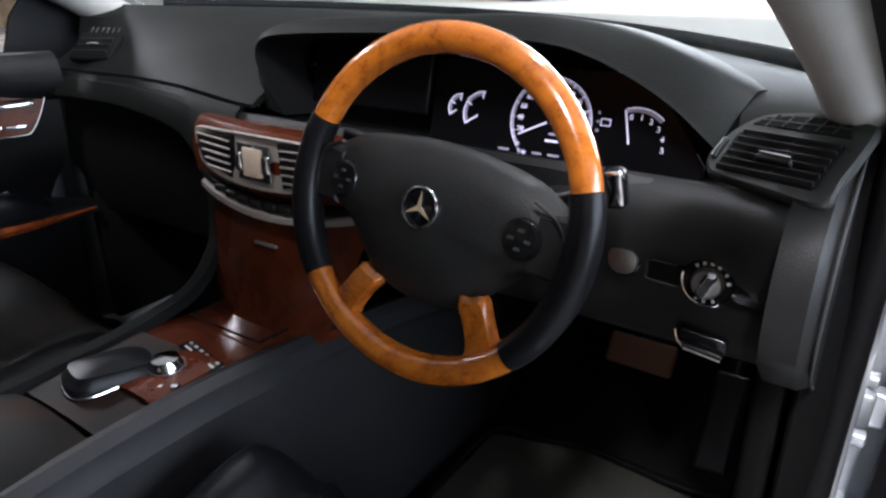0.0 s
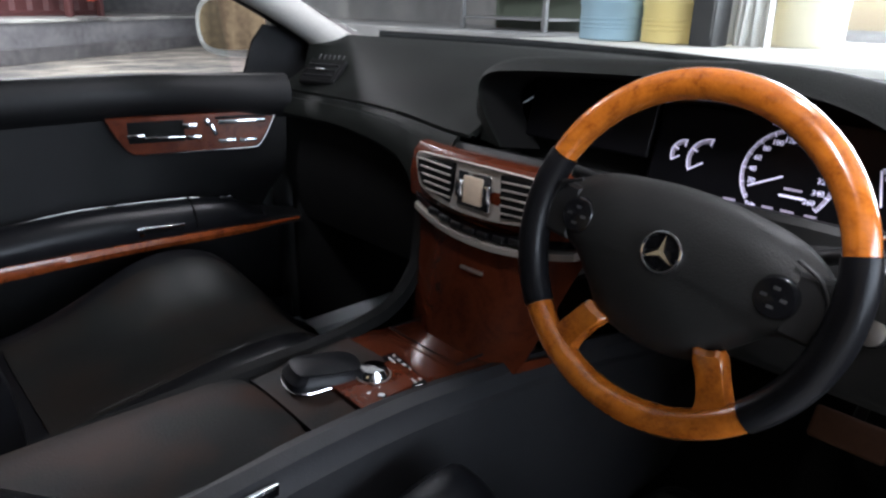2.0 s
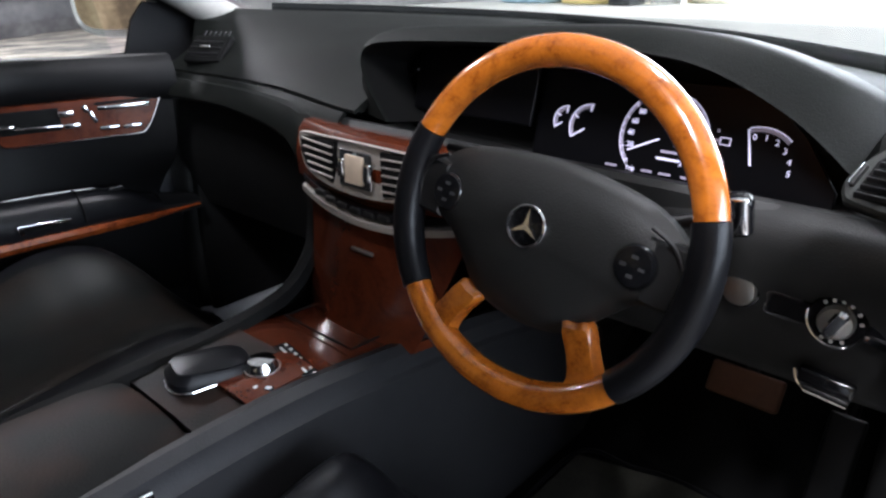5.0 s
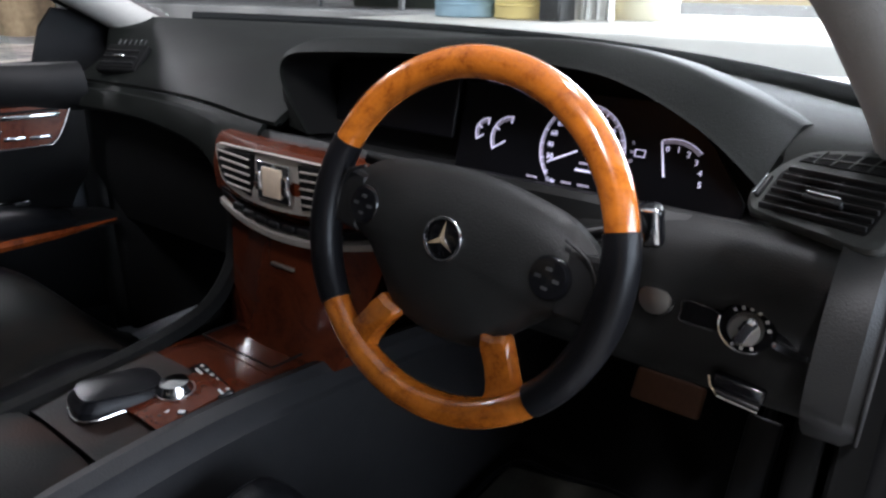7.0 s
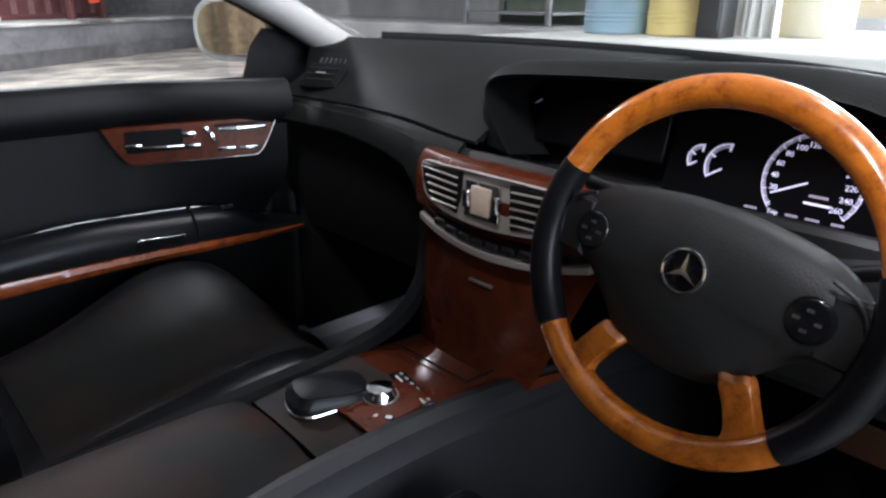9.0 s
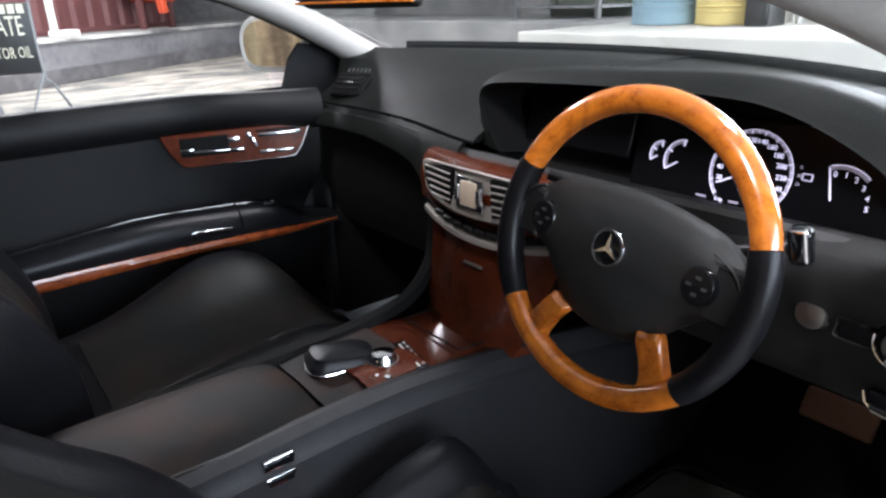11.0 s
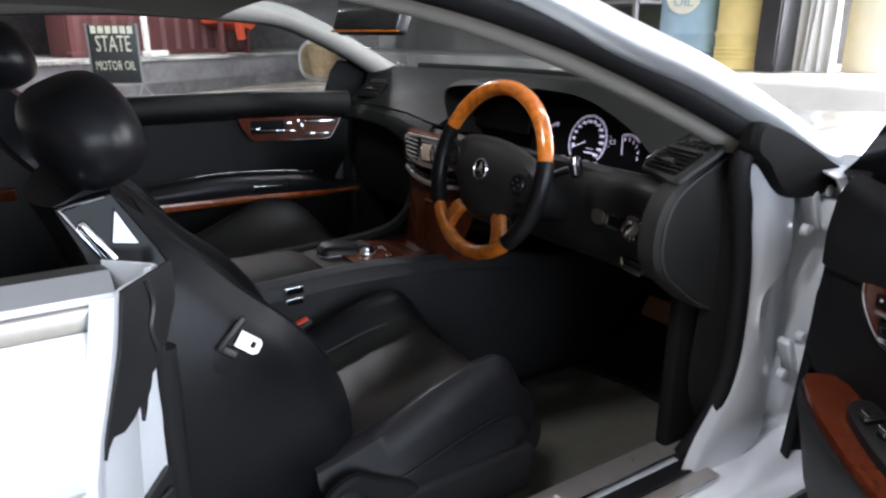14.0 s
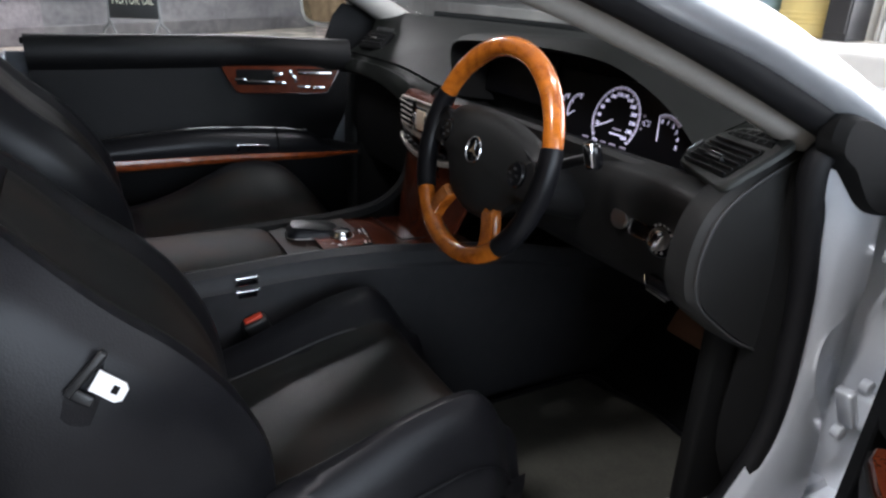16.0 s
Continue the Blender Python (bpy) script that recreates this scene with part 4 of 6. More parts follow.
for x, k in ((0.717, 0.955),):
    part("edge_piping", tube([(x, 0.25 + (y - 0.25) * k, 0.86 + (z - 0.86) * k) for y, z in end[1:11]], 0.0020, 60, 8), STITCH, dash, "grey edge piping")
# driver's air outlet
V = Matrix.Translation((0.645, 0.178, 0.984)) @ pose(0, 0, 0, 33, 0, -18)


def vent_bar(name, w, h, t, x, y, lift, mat, bevel=0.0, label="", rx=0.0, rz=0.0):
    bm = box(w, h, t, bevel, (x, y, lift), (rx, 0, rz))
    bmesh.ops.transform(bm, matrix=V, verts=bm.verts)
    return part(name, bm, mat, outlet, label)


outlet = part("driver_outlet", plate([(-0.0636, 0.0403), (-0.0478, 0.0631), (-0.02, 0.074), (0.0187, 0.0807), (0.05, 0.076), (0.0656, 0.0653), (0.066, 0.0), (0.0637, -0.036), (0.01, -0.034), (-0.047, -0.0290), (-0.062, -0.022), (-0.0709, -0.002), (-0.069, 0.02)], 0.010, 0.003, 90, V), PANEL, dash, "grey-green driver's air outlet surround")
part("outlet_recess", plate([(-0.0532, 0.0341), (0.045, 0.0419), (0.049, 0.036), (0.049, -0.018), (0.047, -0.0224), (-0.0488, -0.0218), (-0.052, -0.016), (-0.056, 0.026)], 0.0112, 0, 0, V), MATTE, outlet, smooth=False)
for k in range(6):
    vent_bar("slat", 0.098, 0.0022, 0.008, -0.002, 0.0335 - 0.0105 * k, 0.0118, PLASTIC, 0.0007, rx=-24, rz=1.5)
vent_bar("slat_link", 0.0022, 0.055, 0.003, 0.002, 0.009, 0.0105, PLASTIC)
vent_bar("outlet_tab", 0.036, 0.0065, 0.010, 0.0006, -0.002, 0.016, PLASTIC, 0.002, "black outlet tab")
vent_bar("tab_edge", 0.032, 0.0022, 0.003, 0.0006, 0.0015, 0.0215, CHROME, 0.0008, "chrome tab edge")
part("demist_grille", plate([(-0.0489, 0.0475), (-0.0399, 0.0595), (-0.02, 0.066), (0.0221, 0.0722), (0.040, 0.068), (0.0475, 0.0495)], 0.0112, 0, 0, V), MATTE, outlet, smooth=False)
for k in range(5):
    vent_bar("grille_bar", 0.0018, 0.020, 0.004, -0.033 + 0.0165 * k, 0.0565 + 0.0012 * k, 0.0105, PANEL, rz=-14)
vent_bar("grille_bar", 0.088, 0.0018, 0.004, 0.0, 0.0575, 0.0105, PANEL, rz=4)
vent_bar("outlet_wheel", 0.005, 0.030, 0.010, -0.061, 0.0045, 0.0095, PLASTIC, 0.002, "ribbed thumb wheel", rz=4)
vent_bar("wheel_edge", 0.0018, 0.028, 0.004, -0.0635, 0.0045, 0.0135, CHROME, 0.0006, "chrome wheel edge", rz=4)

# light switch, knob and brake release
SW = pose(0.606, 0.1405, 0.869, 84, 0, 2)


def switch_piece(name, bm, mat, parent, label="", smooth=True):
    bmesh.ops.transform(bm, matrix=SW, verts=bm.verts)
    return part(name, bm, mat, parent, label, smooth)


def rounded(w, h, r, at=(0, 0), lean=0.0):
    """Outline of a rounded bar."""
    pts = []
    for cx, cy, a0 in ((w / 2 - r, h / 2 - r, 0), (r - w / 2, h / 2 - r, 90), (r - w / 2, r - h / 2, 180), (w / 2 - r, r - h / 2, 270)):
        pts += [(cx + r * math.cos(radians(a0 + q)), cy + r * math.sin(radians(a0 + q))) for q in (0, 30, 60, 90)]
    c, s_ = math.cos(radians(lean)), math.sin(radians(lean))
    return [(at[0] + x * c - y * s_, at[1] + x * s_ + y * c) for x, y in pts]


sw = switch_piece("light_switch", lathe([(0.0265, 0), (0.0265, 0.006), (0.0245, 0.009), (0.0, 0.0095)], 40), GLOSS, dash, "round black light switch")
switch_piece("rim_edge", tube([(0.0268 * math.cos(a), 0.0268 * math.sin(a), 0.006) for a in (radians(168 + 12 * i) for i in range(12))], 0.0011, 40, 8), CHROME, sw, "bright crescent on the lower rim")
switch_piece("rim_edge", tube([(0.0268 * math.cos(a), 0.0268 * math.sin(a), 0.006) for a in (radians(20 + 13 * i) for i in range(10))], 0.0006, 40, 8), SATIN, sw, "thin upper rim")
knob_ring = switch_piece("rotary_knob", lathe([(0.0165, 0.009), (0.0165, 0.014), (0.0145, 0.018), (0.0, 0.019)], 36), SATIN, sw, "satin silver rotary knob")
switch_piece("knob_grip", plate(rounded(0.0115, 0.031, 0.005, (0.001, 0), -24), 0.010, 0.003, 0, pose(0, 0, 0.016)), CHROME, knob_ring, "bright rotary grip")
switch_piece("grip_mark", plate(rounded(0.0022, 0.012, 0.001, (-0.002, 0.008), -24), 0.0006, 0, 0, pose(0, 0, 0.0262)), MATTE, knob_ring, smooth=False)
for a in (62, 84, 106, 128, 34, 8, 244, 268, 294):
    switch_piece("switch_mark", box(0.0036, 0.0030, 0.0008, 0, (0.0208 * math.cos(radians(a)), 0.0208 * math.sin(radians(a)), 0.0098), (0, 0, a)), KERB, sw, "pale printed mark", False)
wing = switch_piece("switch_wing", plate(rounded(0.042, 0.0225, 0.003, (-0.0425, -0.001), -3), 0.006, 0.002), GLOSS, sw, "gloss black switch wing")
switch_piece("wing_edge", tube([(-0.030, -0.0125, 0.006), (-0.0625, -0.0105, 0.006), (-0.0635, 0.000, 0.006), (-0.0622, 0.0115, 0.006), (-0.032, 0.0100, 0.006)], 0.0009, 40, 6), CHROME, wing, "thin chrome edge")
wing = switch_piece("switch_wing", plate(rounded(0.038, 0.0225, 0.003, (0.044, -0.004), -8), 0.006, 0.002), GLOSS, sw, "gloss black switch wing")
switch_piece("wing_lip", plate(rounded(0.037, 0.0085, 0.003, (0.0425, -0.0125), -9), 0.010, 0.003), CHROME, wing, "chrome lower lip")
switch_piece("wing_icon", box(0.006, 0.006, 0.0006, 0, (0.046, 0.000, 0.0063), (0, 0, 30)), KERB, wing, "pale printed mark", False)
cover = part("round_cover", lathe([(0.0180, 0), (0.0180, 0.006), (0.0165, 0.010), (0.010, 0.0115), (0.0, 0.012)], 36, (0.512, 0.146, 0.871), (86, 0, 0)), SATIN, dash, "round satin key cover")
part("cover_ring", lathe([(0.0205, 0), (0.0205, 0.004), (0.0185, 0.006)], 36, (0.512, 0.146, 0.871), (86, 0, 0)), GLOSS, cover, "black ring round the cover")
rel = part("brake_release", box(0.054, 0.02, 0.017, 0.004, (0.606, 0.156, 0.791), (-10, 6, 2)), GLOSS, dash, "black parking brake release")
part("release_edge", tube([(0.577, 0.144, 0.801), (0.581, 0.142, 0.790), (0.589, 0.143, 0.781)], 0.0018, 14, 8), CHROME, rel, "chrome edge")
part("release_grip", box(0.044, 0.012, 0.005, 0.002, (0.609, 0.143, 0.784), (-10, 6, 2)), PLASTIC, rel, "ribbed pull edge")
part("grip_edge", tube([(0.590, 0.1375, 0.7830), (0.630, 0.1375, 0.7785)], 0.0009, 8, 6), SATIN, rel, "thin satin edge")

# stalks
for name, pts, mat, lab in (("gear_stalk", [(0.42, 0.07, 0.935), (0.48, 0.065, 0.960), (0.52, 0.06, 0.975)], PLASTIC, "black gear selector stalk"), ("indicator_stalk", [(0.31, 0.05, 0.96), (0.25, 0.045, 0.985), (0.20, 0.04, 0.995)], PLASTIC, "black indicator stalk"), ("cruise_stalk", [(0.31, 0.03, 0.94), (0.27, 0.02, 0.965), (0.235, 0.015, 0.975)], PLASTIC, "short black cruise stalk")):
    part(name, tube(pts, 0.008, 14, 12), mat, dash, lab)
knob_ob = part("stalk_knob", box(0.024, 0.022, 0.042, 0.008, (0.525, 0.058, 0.979), (10, -8, 10)), GLOSS, dash, "gloss black stalk end")
part("knob_face", box(0.016, 0.006, 0.036, 0.0025, (0.529, 0.046, 0.981), (10, -8, 10)), CHROME, knob_ob, "chrome face of the stalk end")

# pedals
for x, w in ((0.46, 0.11), (0.60, 0.05)):
    p = thing("pedal", pose(x, 0.435, 0.580 if w > 0.1 else 0.50), "worn tan brake pedal on a black arm" if w > 0.1 else "black accelerator pedal on a thin arm", "pedal")
    part("pad", box(w, 0.018, 0.052 if w > 0.1 else 0.16, 0.006, (0, 0, 0), (-30, 0, 0)), PEDAL if w > 0.1 else PLASTIC, p)
    part("arm", tube([(0, 0.02, 0.0), (0, 0.08, 0.08), (0, 0.12, 0.22)], 0.009, 12, 10), PLASTIC, p)

# ---- steering wheel ----
wheel = thing("steering_wheel", pose(0.3700, -0.0315, 0.9560) @ pose(0, 0, 0, 75, 0, 0.8) @ pose(0, 0, 0, 0, 0, -6.4) @ Matrix.Scale(0.964, 4), "four-spoke steering wheel of amber burr wood and black leather", "steering wheel")
R = 0.1695


def rim(a0, a1, r, n=40, sides=18):
    rows = []
    for i in range(n + 1):
        a = radians(a0 + (a1 - a0) * i / n)
        k = r + 0.0012 * math.sin(math.pi * i / n)
        rows.append([((R + k * math.cos(q)) * math.cos(a), (R + k * math.cos(q)) * math.sin(a), 1.08 * k * math.sin(q)) for q in (2 * math.pi * j / sides for j in range(sides))])
    return loft(rows, True, True)


part("rim_top", rim(20.5, 159.5, 0.0150, 60), WOOD, wheel, "amber burr wood upper rim")
part("rim_bottom", rim(222, 318, 0.0150, 44), WOOD, wheel, "amber burr wood lower rim")
part("rim_grip", rim(-41.7, 20.2, 0.0162, 30), LEATHER, wheel, "black leather grip")
part("rim_grip", rim(159.8, 221.7, 0.0162, 30), LEATHER, wheel, "black leather grip")
pad = [(-0.150, 0.022), (-0.11, 0.052), (-0.05, 0.064), (0, 0.067), (0.05, 0.064), (0.11, 0.052), (0.150, 0.022), (0.152, -0.018), (0.112, -0.040), (0.085, -0.066), (0.055, -0.094), (0, -0.104), (-0.055, -0.094), (-0.085, -0.066), (-0.112, -0.040), (-0.152, -0.018)]
part("airbag_pad", plate(pad, 0.024, 0.010, 96, pose(0, 0, -0.027), 0.020), DASH_LOW, wheel, "black padded airbag cover")
part("hub_back", lathe([(0.05, -0.06), (0.055, -0.02), (0.05, 0.0)], 32), PLASTIC, wheel)
for s in (-1, 1):
    part("side_spoke", plate([(s * 0.12, 0.030), (s * 0.172, 0.034), (s * 0.172, -0.030), (s * 0.12, -0.030)], 0.018, 0.004, 0, pose(0, 0, -0.014)), PLASTIC, wheel)
    part("spoke_trim", tube([(s * 0.118, 0.040, 0.012), (s * 0.142, 0.028, 0.008), (s * 0.154, 0.005, 0.004), (s * 0.150, -0.022, 0.002)], 0.0022, 20, 8), PLASTIC, wheel, "thin dark spoke trim")
    # the lower spokes splay outwards from the pad; the right one hangs steeper
    turn, splay = (10.5, 0.0) if s < 0 else (2.0, -15.0)
    about = pose(s * 0.072, -0.076, 0) @ pose(0, 0, 0, 0, 0, splay) @ pose(-s * 0.072, 0.076, 0)
    low = plate([(s * 0.056, -0.084), (s * 0.069, -0.076), (s * 0.082, -0.069), (s * 0.102, -0.090), (s * 0.116, -0.104), (s * 0.134, -0.114), (s * 0.128, -0.126), (s * 0.110, -0.141), (s * 0.092, -0.146), (s * 0.089, -0.126), (s * 0.076, -0.106)], 0.017, 0.005, 66, pose(0, 0, -0.012, 0, 0, turn) @ about, 0.002)
    part("lower_spoke", low, WOOD, wheel, "amber burr wood lower spoke")
    keys = part("key_pad", lathe([(0.021, 0), (0.021, 0.010), (0.018, 0.014), (0, 0.015)], 28, (s * 0.111, 0.001, -0.003)), GLOSS, wheel, "round black thumb key pad")
    for dx, dy in ((0.009, 0), (-0.009, 0), (0, 0.009), (0, -0.009)):
        part("key_mark", box(0.006, 0.003, 0.0015, 0, (s * 0.111 + dx, 0.001 + dy, 0.0115)), STITCH, keys, smooth=False)
part("badge_ring", tube([(0.0205 * math.cos(a), 0.0205 * math.sin(a), 0) for a in (2 * math.pi * i / 12 for i in range(12))], 0.0019, 48, 8, True), CHROME, wheel, "chrome ring badge", m=pose(0, 0.0, 0.0185))
for a in (90, 210, 330):
    bm = plate([(0.0, 0.0032), (0.0195, 0.0), (0.0, -0.0032)], 0.0022, 0.0008)
    part("badge_point", bm, CHROME, wheel, m=pose(0, 0, 0.0175, 0, 0, a))
part("badge_dish", lathe([(0.0205, 0), (0.018, 0.001), (0, 0.0005)], 28, (0, 0, 0.0162)), GLOSS, wheel)

# ---- centre console ----
con = thing("centre_console", pose(0, 0, 0), "black leather centre console with red-brown wood panel", "console")
# flanks and rails drawn along the car: left and right edges rise into the dash
RAIL_R = [(0.104, -0.80, 0.69), (0.104, -0.45, 0.70), (0.104, -0.262, 0.707), (0.105, -0.12, 0.704), (0.109, 0.0, 0.692), (0.113, 0.10, 0.682), (0.118, 0.25, 0.66), (0.12, 0.45, 0.62), (0.12, 0.83, 0.60)]
RAIL_L = [(-0.104, -0.80, 0.69), (-0.104, -0.45, 0.70), (-0.104, -0.262, 0.705), (-0.106, -0.12, 0.708), (-0.118, 0.0, 0.722), (-0.135, 0.07, 0.765), (-0.145, 0.095, 0.82), (-0.150, 0.105, 0.88)]
for s, rail in ((1, RAIL_R), (-1, RAIL_L)):
    line = smooth_line(rail, 30)
    rows = [[(p.x - s * 0.018, p.y, p.z - 0.012), (p.x - s * 0.012, p.y, p.z - 0.002), (p.x - s * 0.004, p.y, p.z), (p.x + s * 0.003, p.y, p.z - 0.006), (p.x + s * 0.006, p.y, p.z - 0.03), (p.x + s * 0.012, p.y, p.z - 0.036), (p.x + s * 0.014, p.y, p.z - 0.10), (p.x + s * 0.03, p.y, 0.50), (p.x + s * 0.035, p.y, 0.31)] for p in line]
    # driver's flank paler, passenger's near-black: door light and shade put in the colours
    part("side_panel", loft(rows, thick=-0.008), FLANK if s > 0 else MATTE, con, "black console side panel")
part("rail_edge", tube([(x + 0.004, y, z + 0.001) for x, y, z in RAIL_L], 0.0022, 60, 6), PIPING, con, "thin grey edge of the console rail")
part("console_core", loft([[(-0.086, y, 0.32), (-0.086, y, z), (0.086, y, z), (0.086, y, 0.32)] for y, z in ((-0.80, 0.66), (-0.26, 0.68), (-0.1, 0.685), (0.10, 0.675))], True, True), PLASTIC, con, smooth=False)
lid = part("armrest_lid", loft([[(x * w, y, z + d) for x, z in ((-0.104, 0.664), (-0.112, 0.676), (-0.113, 0.688), (-0.107, 0.700), (-0.090, 0.710), (-0.05, 0.718), (0.0, 0.7205), (0.05, 0.718), (0.090, 0.710), (0.107, 0.700), (0.113, 0.688), (0.112, 0.676), (0.104, 0.664))] for y, d, w in ((-0.80, -0.02, 0.98), (-0.78, 0.0, 1.0), (-0.5, 0.003, 1.0), (-0.32, 0.0, 1.0), (-0.285, -0.003, 0.995), (-0.272, -0.008, 0.98), (-0.267, -0.018, 0.96))], True, True), LEATHER_ARM, con, "black leather armrest lid")
part("lid_seam", tube([(0.096, -0.78, 0.7075), (0.096, -0.5, 0.7105), (0.096, -0.285, 0.7045)], 0.0012, 20, 6), STITCH, lid)
for z in (0.686, 0.660):
    b = part("armrest_button", box(0.006, 0.042, 0.018, 0.002, (0.121, -0.355, z), (0, 6, 0)), CHROME, con, "chrome framed armrest button")
    part("button_face", box(0.004, 0.034, 0.011, 0.001, (0.1232, -0.355, z), (0, 6, 0)), GLOSS, b)
# flat leather area round the hand rest
part("leather_surround", loft([[(x, y, z + 0.004 * math.cos(x * 16)) for x in (k * 0.0205 - 0.0861 for k in range(9))] for y, z in ((-0.262, 0.694), (-0.22, 0.697), (-0.17, 0.699), (-0.10, 0.700))], thick=-0.006), LEATHER_ARM, con, "black leather console top")
rest = part("hand_rest", plate([(-0.030, -0.060), (0.024, -0.062), (0.036, -0.02), (0.034, 0.045), (0.0, 0.062), (-0.032, 0.045), (-0.038, -0.01)], 0.024, 0.010, 60, pose(-0.012, -0.186, 0.700, -5, 0, -14) @ Matrix.Diagonal((0.95, 0.85, 1, 1)), 0.008), LEATHER, con, "black leather hand rest over the controller")
part("rest_edge", tube([(-0.054, -0.205, 0.709), (-0.042, -0.234, 0.708), (-0.010, -0.243, 0.708), (0.012, -0.234, 0.709), (0.022, -0.20, 0.710)], 0.0016, 24, 8), CHROME, con, "chrome edge of the hand rest")
knob = part("controller_knob", lathe([(0.023, 0), (0.023, 0.010), (0.019, 0.016), (0.017, 0.022), (0.0, 0.024)], 32, (0.036, -0.142, 0.704)), CHROME, con, "chrome rotary controller")
part("knob_grip", lathe([(0.0236, 0), (0.0236, 0.006)], 32, (0.036, -0.142, 0.709)), SATIN, knob)
# wood panel rising to the stack
rows = []
for i in range(13):
    y = -0.200 + 0.25 * i / 12
    z = 0.702 - 0.012 * ease(-0.10, 0.05, y)
    rows.append([(x, y, z + 0.003 * math.cos(x * 14)) for x in (k * 0.0182 - 0.091 for k in range(11))])
for i, r in enumerate(rows):
    if i < 5:
        for k in range(11):
            r[k] = (0.026 + 0.065 * k / 10, r[k][1] + 0.001, r[k][2])
wood = part("wood_panel", loft(rows[5:], thick=0.006), WOOD_DARK, con, "glossy red-brown burr wood console panel")
part("wood_tongue", loft([[(0.016 + 0.070 * k / 10 + 0.02 * max(0, 0.3 - k / 10) * (j == 0), rows[j][k][1], rows[5][k][2] + 0.0035) for k in range(11)] for j in range(6)], thick=-0.005), WOOD_DARK, con, "narrow red-brown wood strip with keys")
part("lid_groove", joined(box(0.15, 0.0016, 0.003, 0, (0, -0.028, 0.7045)), box(0.0016, 0.075, 0.003, 0, (-0.075, 0.01, 0.7015), (-3, 0, 0)), box(0.0016, 0.075, 0.003, 0, (0.075, 0.01, 0.7015), (-3, 0, 0))), MATTE, con, "thin shut line of the tray lid", False)
KEY_M = pose(0.046, -0.099, 0.7085, 0, 0, -11)
key_row = part("key_strip", plate(rounded(0.094, 0.022, 0.004), 0.003, 0.001, 0, KEY_M), GLOSS, con, "gloss black key strip behind the controller")
for i in range(6):
    part("key_mark", box(0.0055, 0.0035, 0.0006, 0, (-0.038 + 0.0145 * i, 0.0055, 0.0033), (0, 0, 8 * (i % 3))), KERB, key_row, "pale printed mark", False, KEY_M)
part("key_arrow", plate([(-0.006, -0.006), (0.005, -0.0045), (0.000, 0.0035)], 0.0012, 0, 0, pose(-0.002, -0.001, 0.003)), SHELL, key_row, "pale arrow mark", False, KEY_M)
part("key_bar", box(0.034, 0.0034, 0.0012, 0.0004, (0.024, -0.0035, 0.0034)), SHELL, key_row, "thin pale bar", False, KEY_M)
part("key_bar", box(0.020, 0.0030, 0.0012, 0.0004, (-0.026, -0.0035, 0.0034)), SHELL, key_row, "thin pale bar", False, KEY_M)
for i in range(3):
    k = part("console_key", plate(rounded(0.0135, 0.0115, 0.003), 0.004, 0.0015, 0, pose(0.050 + 0.0150 * i, -0.184 + 0.0105 * i, 0.7085, 0, 0, 32)), GLOSS, con, "small black console key")
    part("key_mark", box(0.0075, 0.0055, 0.0006, 0, (0.050 + 0.0150 * i, -0.184 + 0.0105 * i, 0.7128), (0, 0, 32)), SHELL, k, "pale printed mark", False)

# seat belt buckle beside the console
buckle = thing("seat_belt_buckle", pose(0.142, -0.335, 0.566, 18, 0, 0) @ Matrix.Scale(0.85, 4), "black seat belt buckle with a red release button", "seat belt buckle")
part("stalk", box(0.03, 0.02, 0.20, 0.006, (0, 0, -0.08)), PLASTIC, buckle)
part("housing", box(0.034, 0.056, 0.07, 0.008, (0, 0, 0.03)), PLASTIC, buckle)
part("release_button", box(0.018, 0.040, 0.010, 0.003, (0, 0, 0.066)), RED, buckle, "red release button")

# floor mat
mat_ob = thing("floor_mat", pose(0, 0, 0), "black carpet floor mat with a bound edge", "floor mat")
part("carpet", plate([(0.20, 0.40), (0.38, 0.45), (0.66, 0.43), (0.66, -0.02), (0.62, -0.10), (0.20, -0.10)], 0.012, 0.004, 0, pose(0, 0, 0.322)), CARPET, mat_ob)
part("binding", tube([(0.20, 0.40, 0.335), (0.30, 0.43, 0.335), (0.38, 0.45, 0.335), (0.52, 0.445, 0.335), (0.66, 0.43, 0.335), (0.66, 0.2, 0.335), (0.66, -0.02, 0.335), (0.62, -0.10, 0.335), (0.4, -0.10, 0.335), (0.20, -0.10, 0.335), (0.20, 0.15, 0.335)], 0.004, 80, 8, True), LEATHER, mat_ob, "leather edge binding")

# ---- seats ----
PANEL_BLACK = material("polished_black_panel", (0.005, 0.005, 0.006), 0.12, grain=0.2, scale=60, spec=0.10)
MIRROR_DARK = material("panel_glint_metal", (0.22, 0.22, 0.25), 0.20, 1.0, grain=0.2, scale=60)


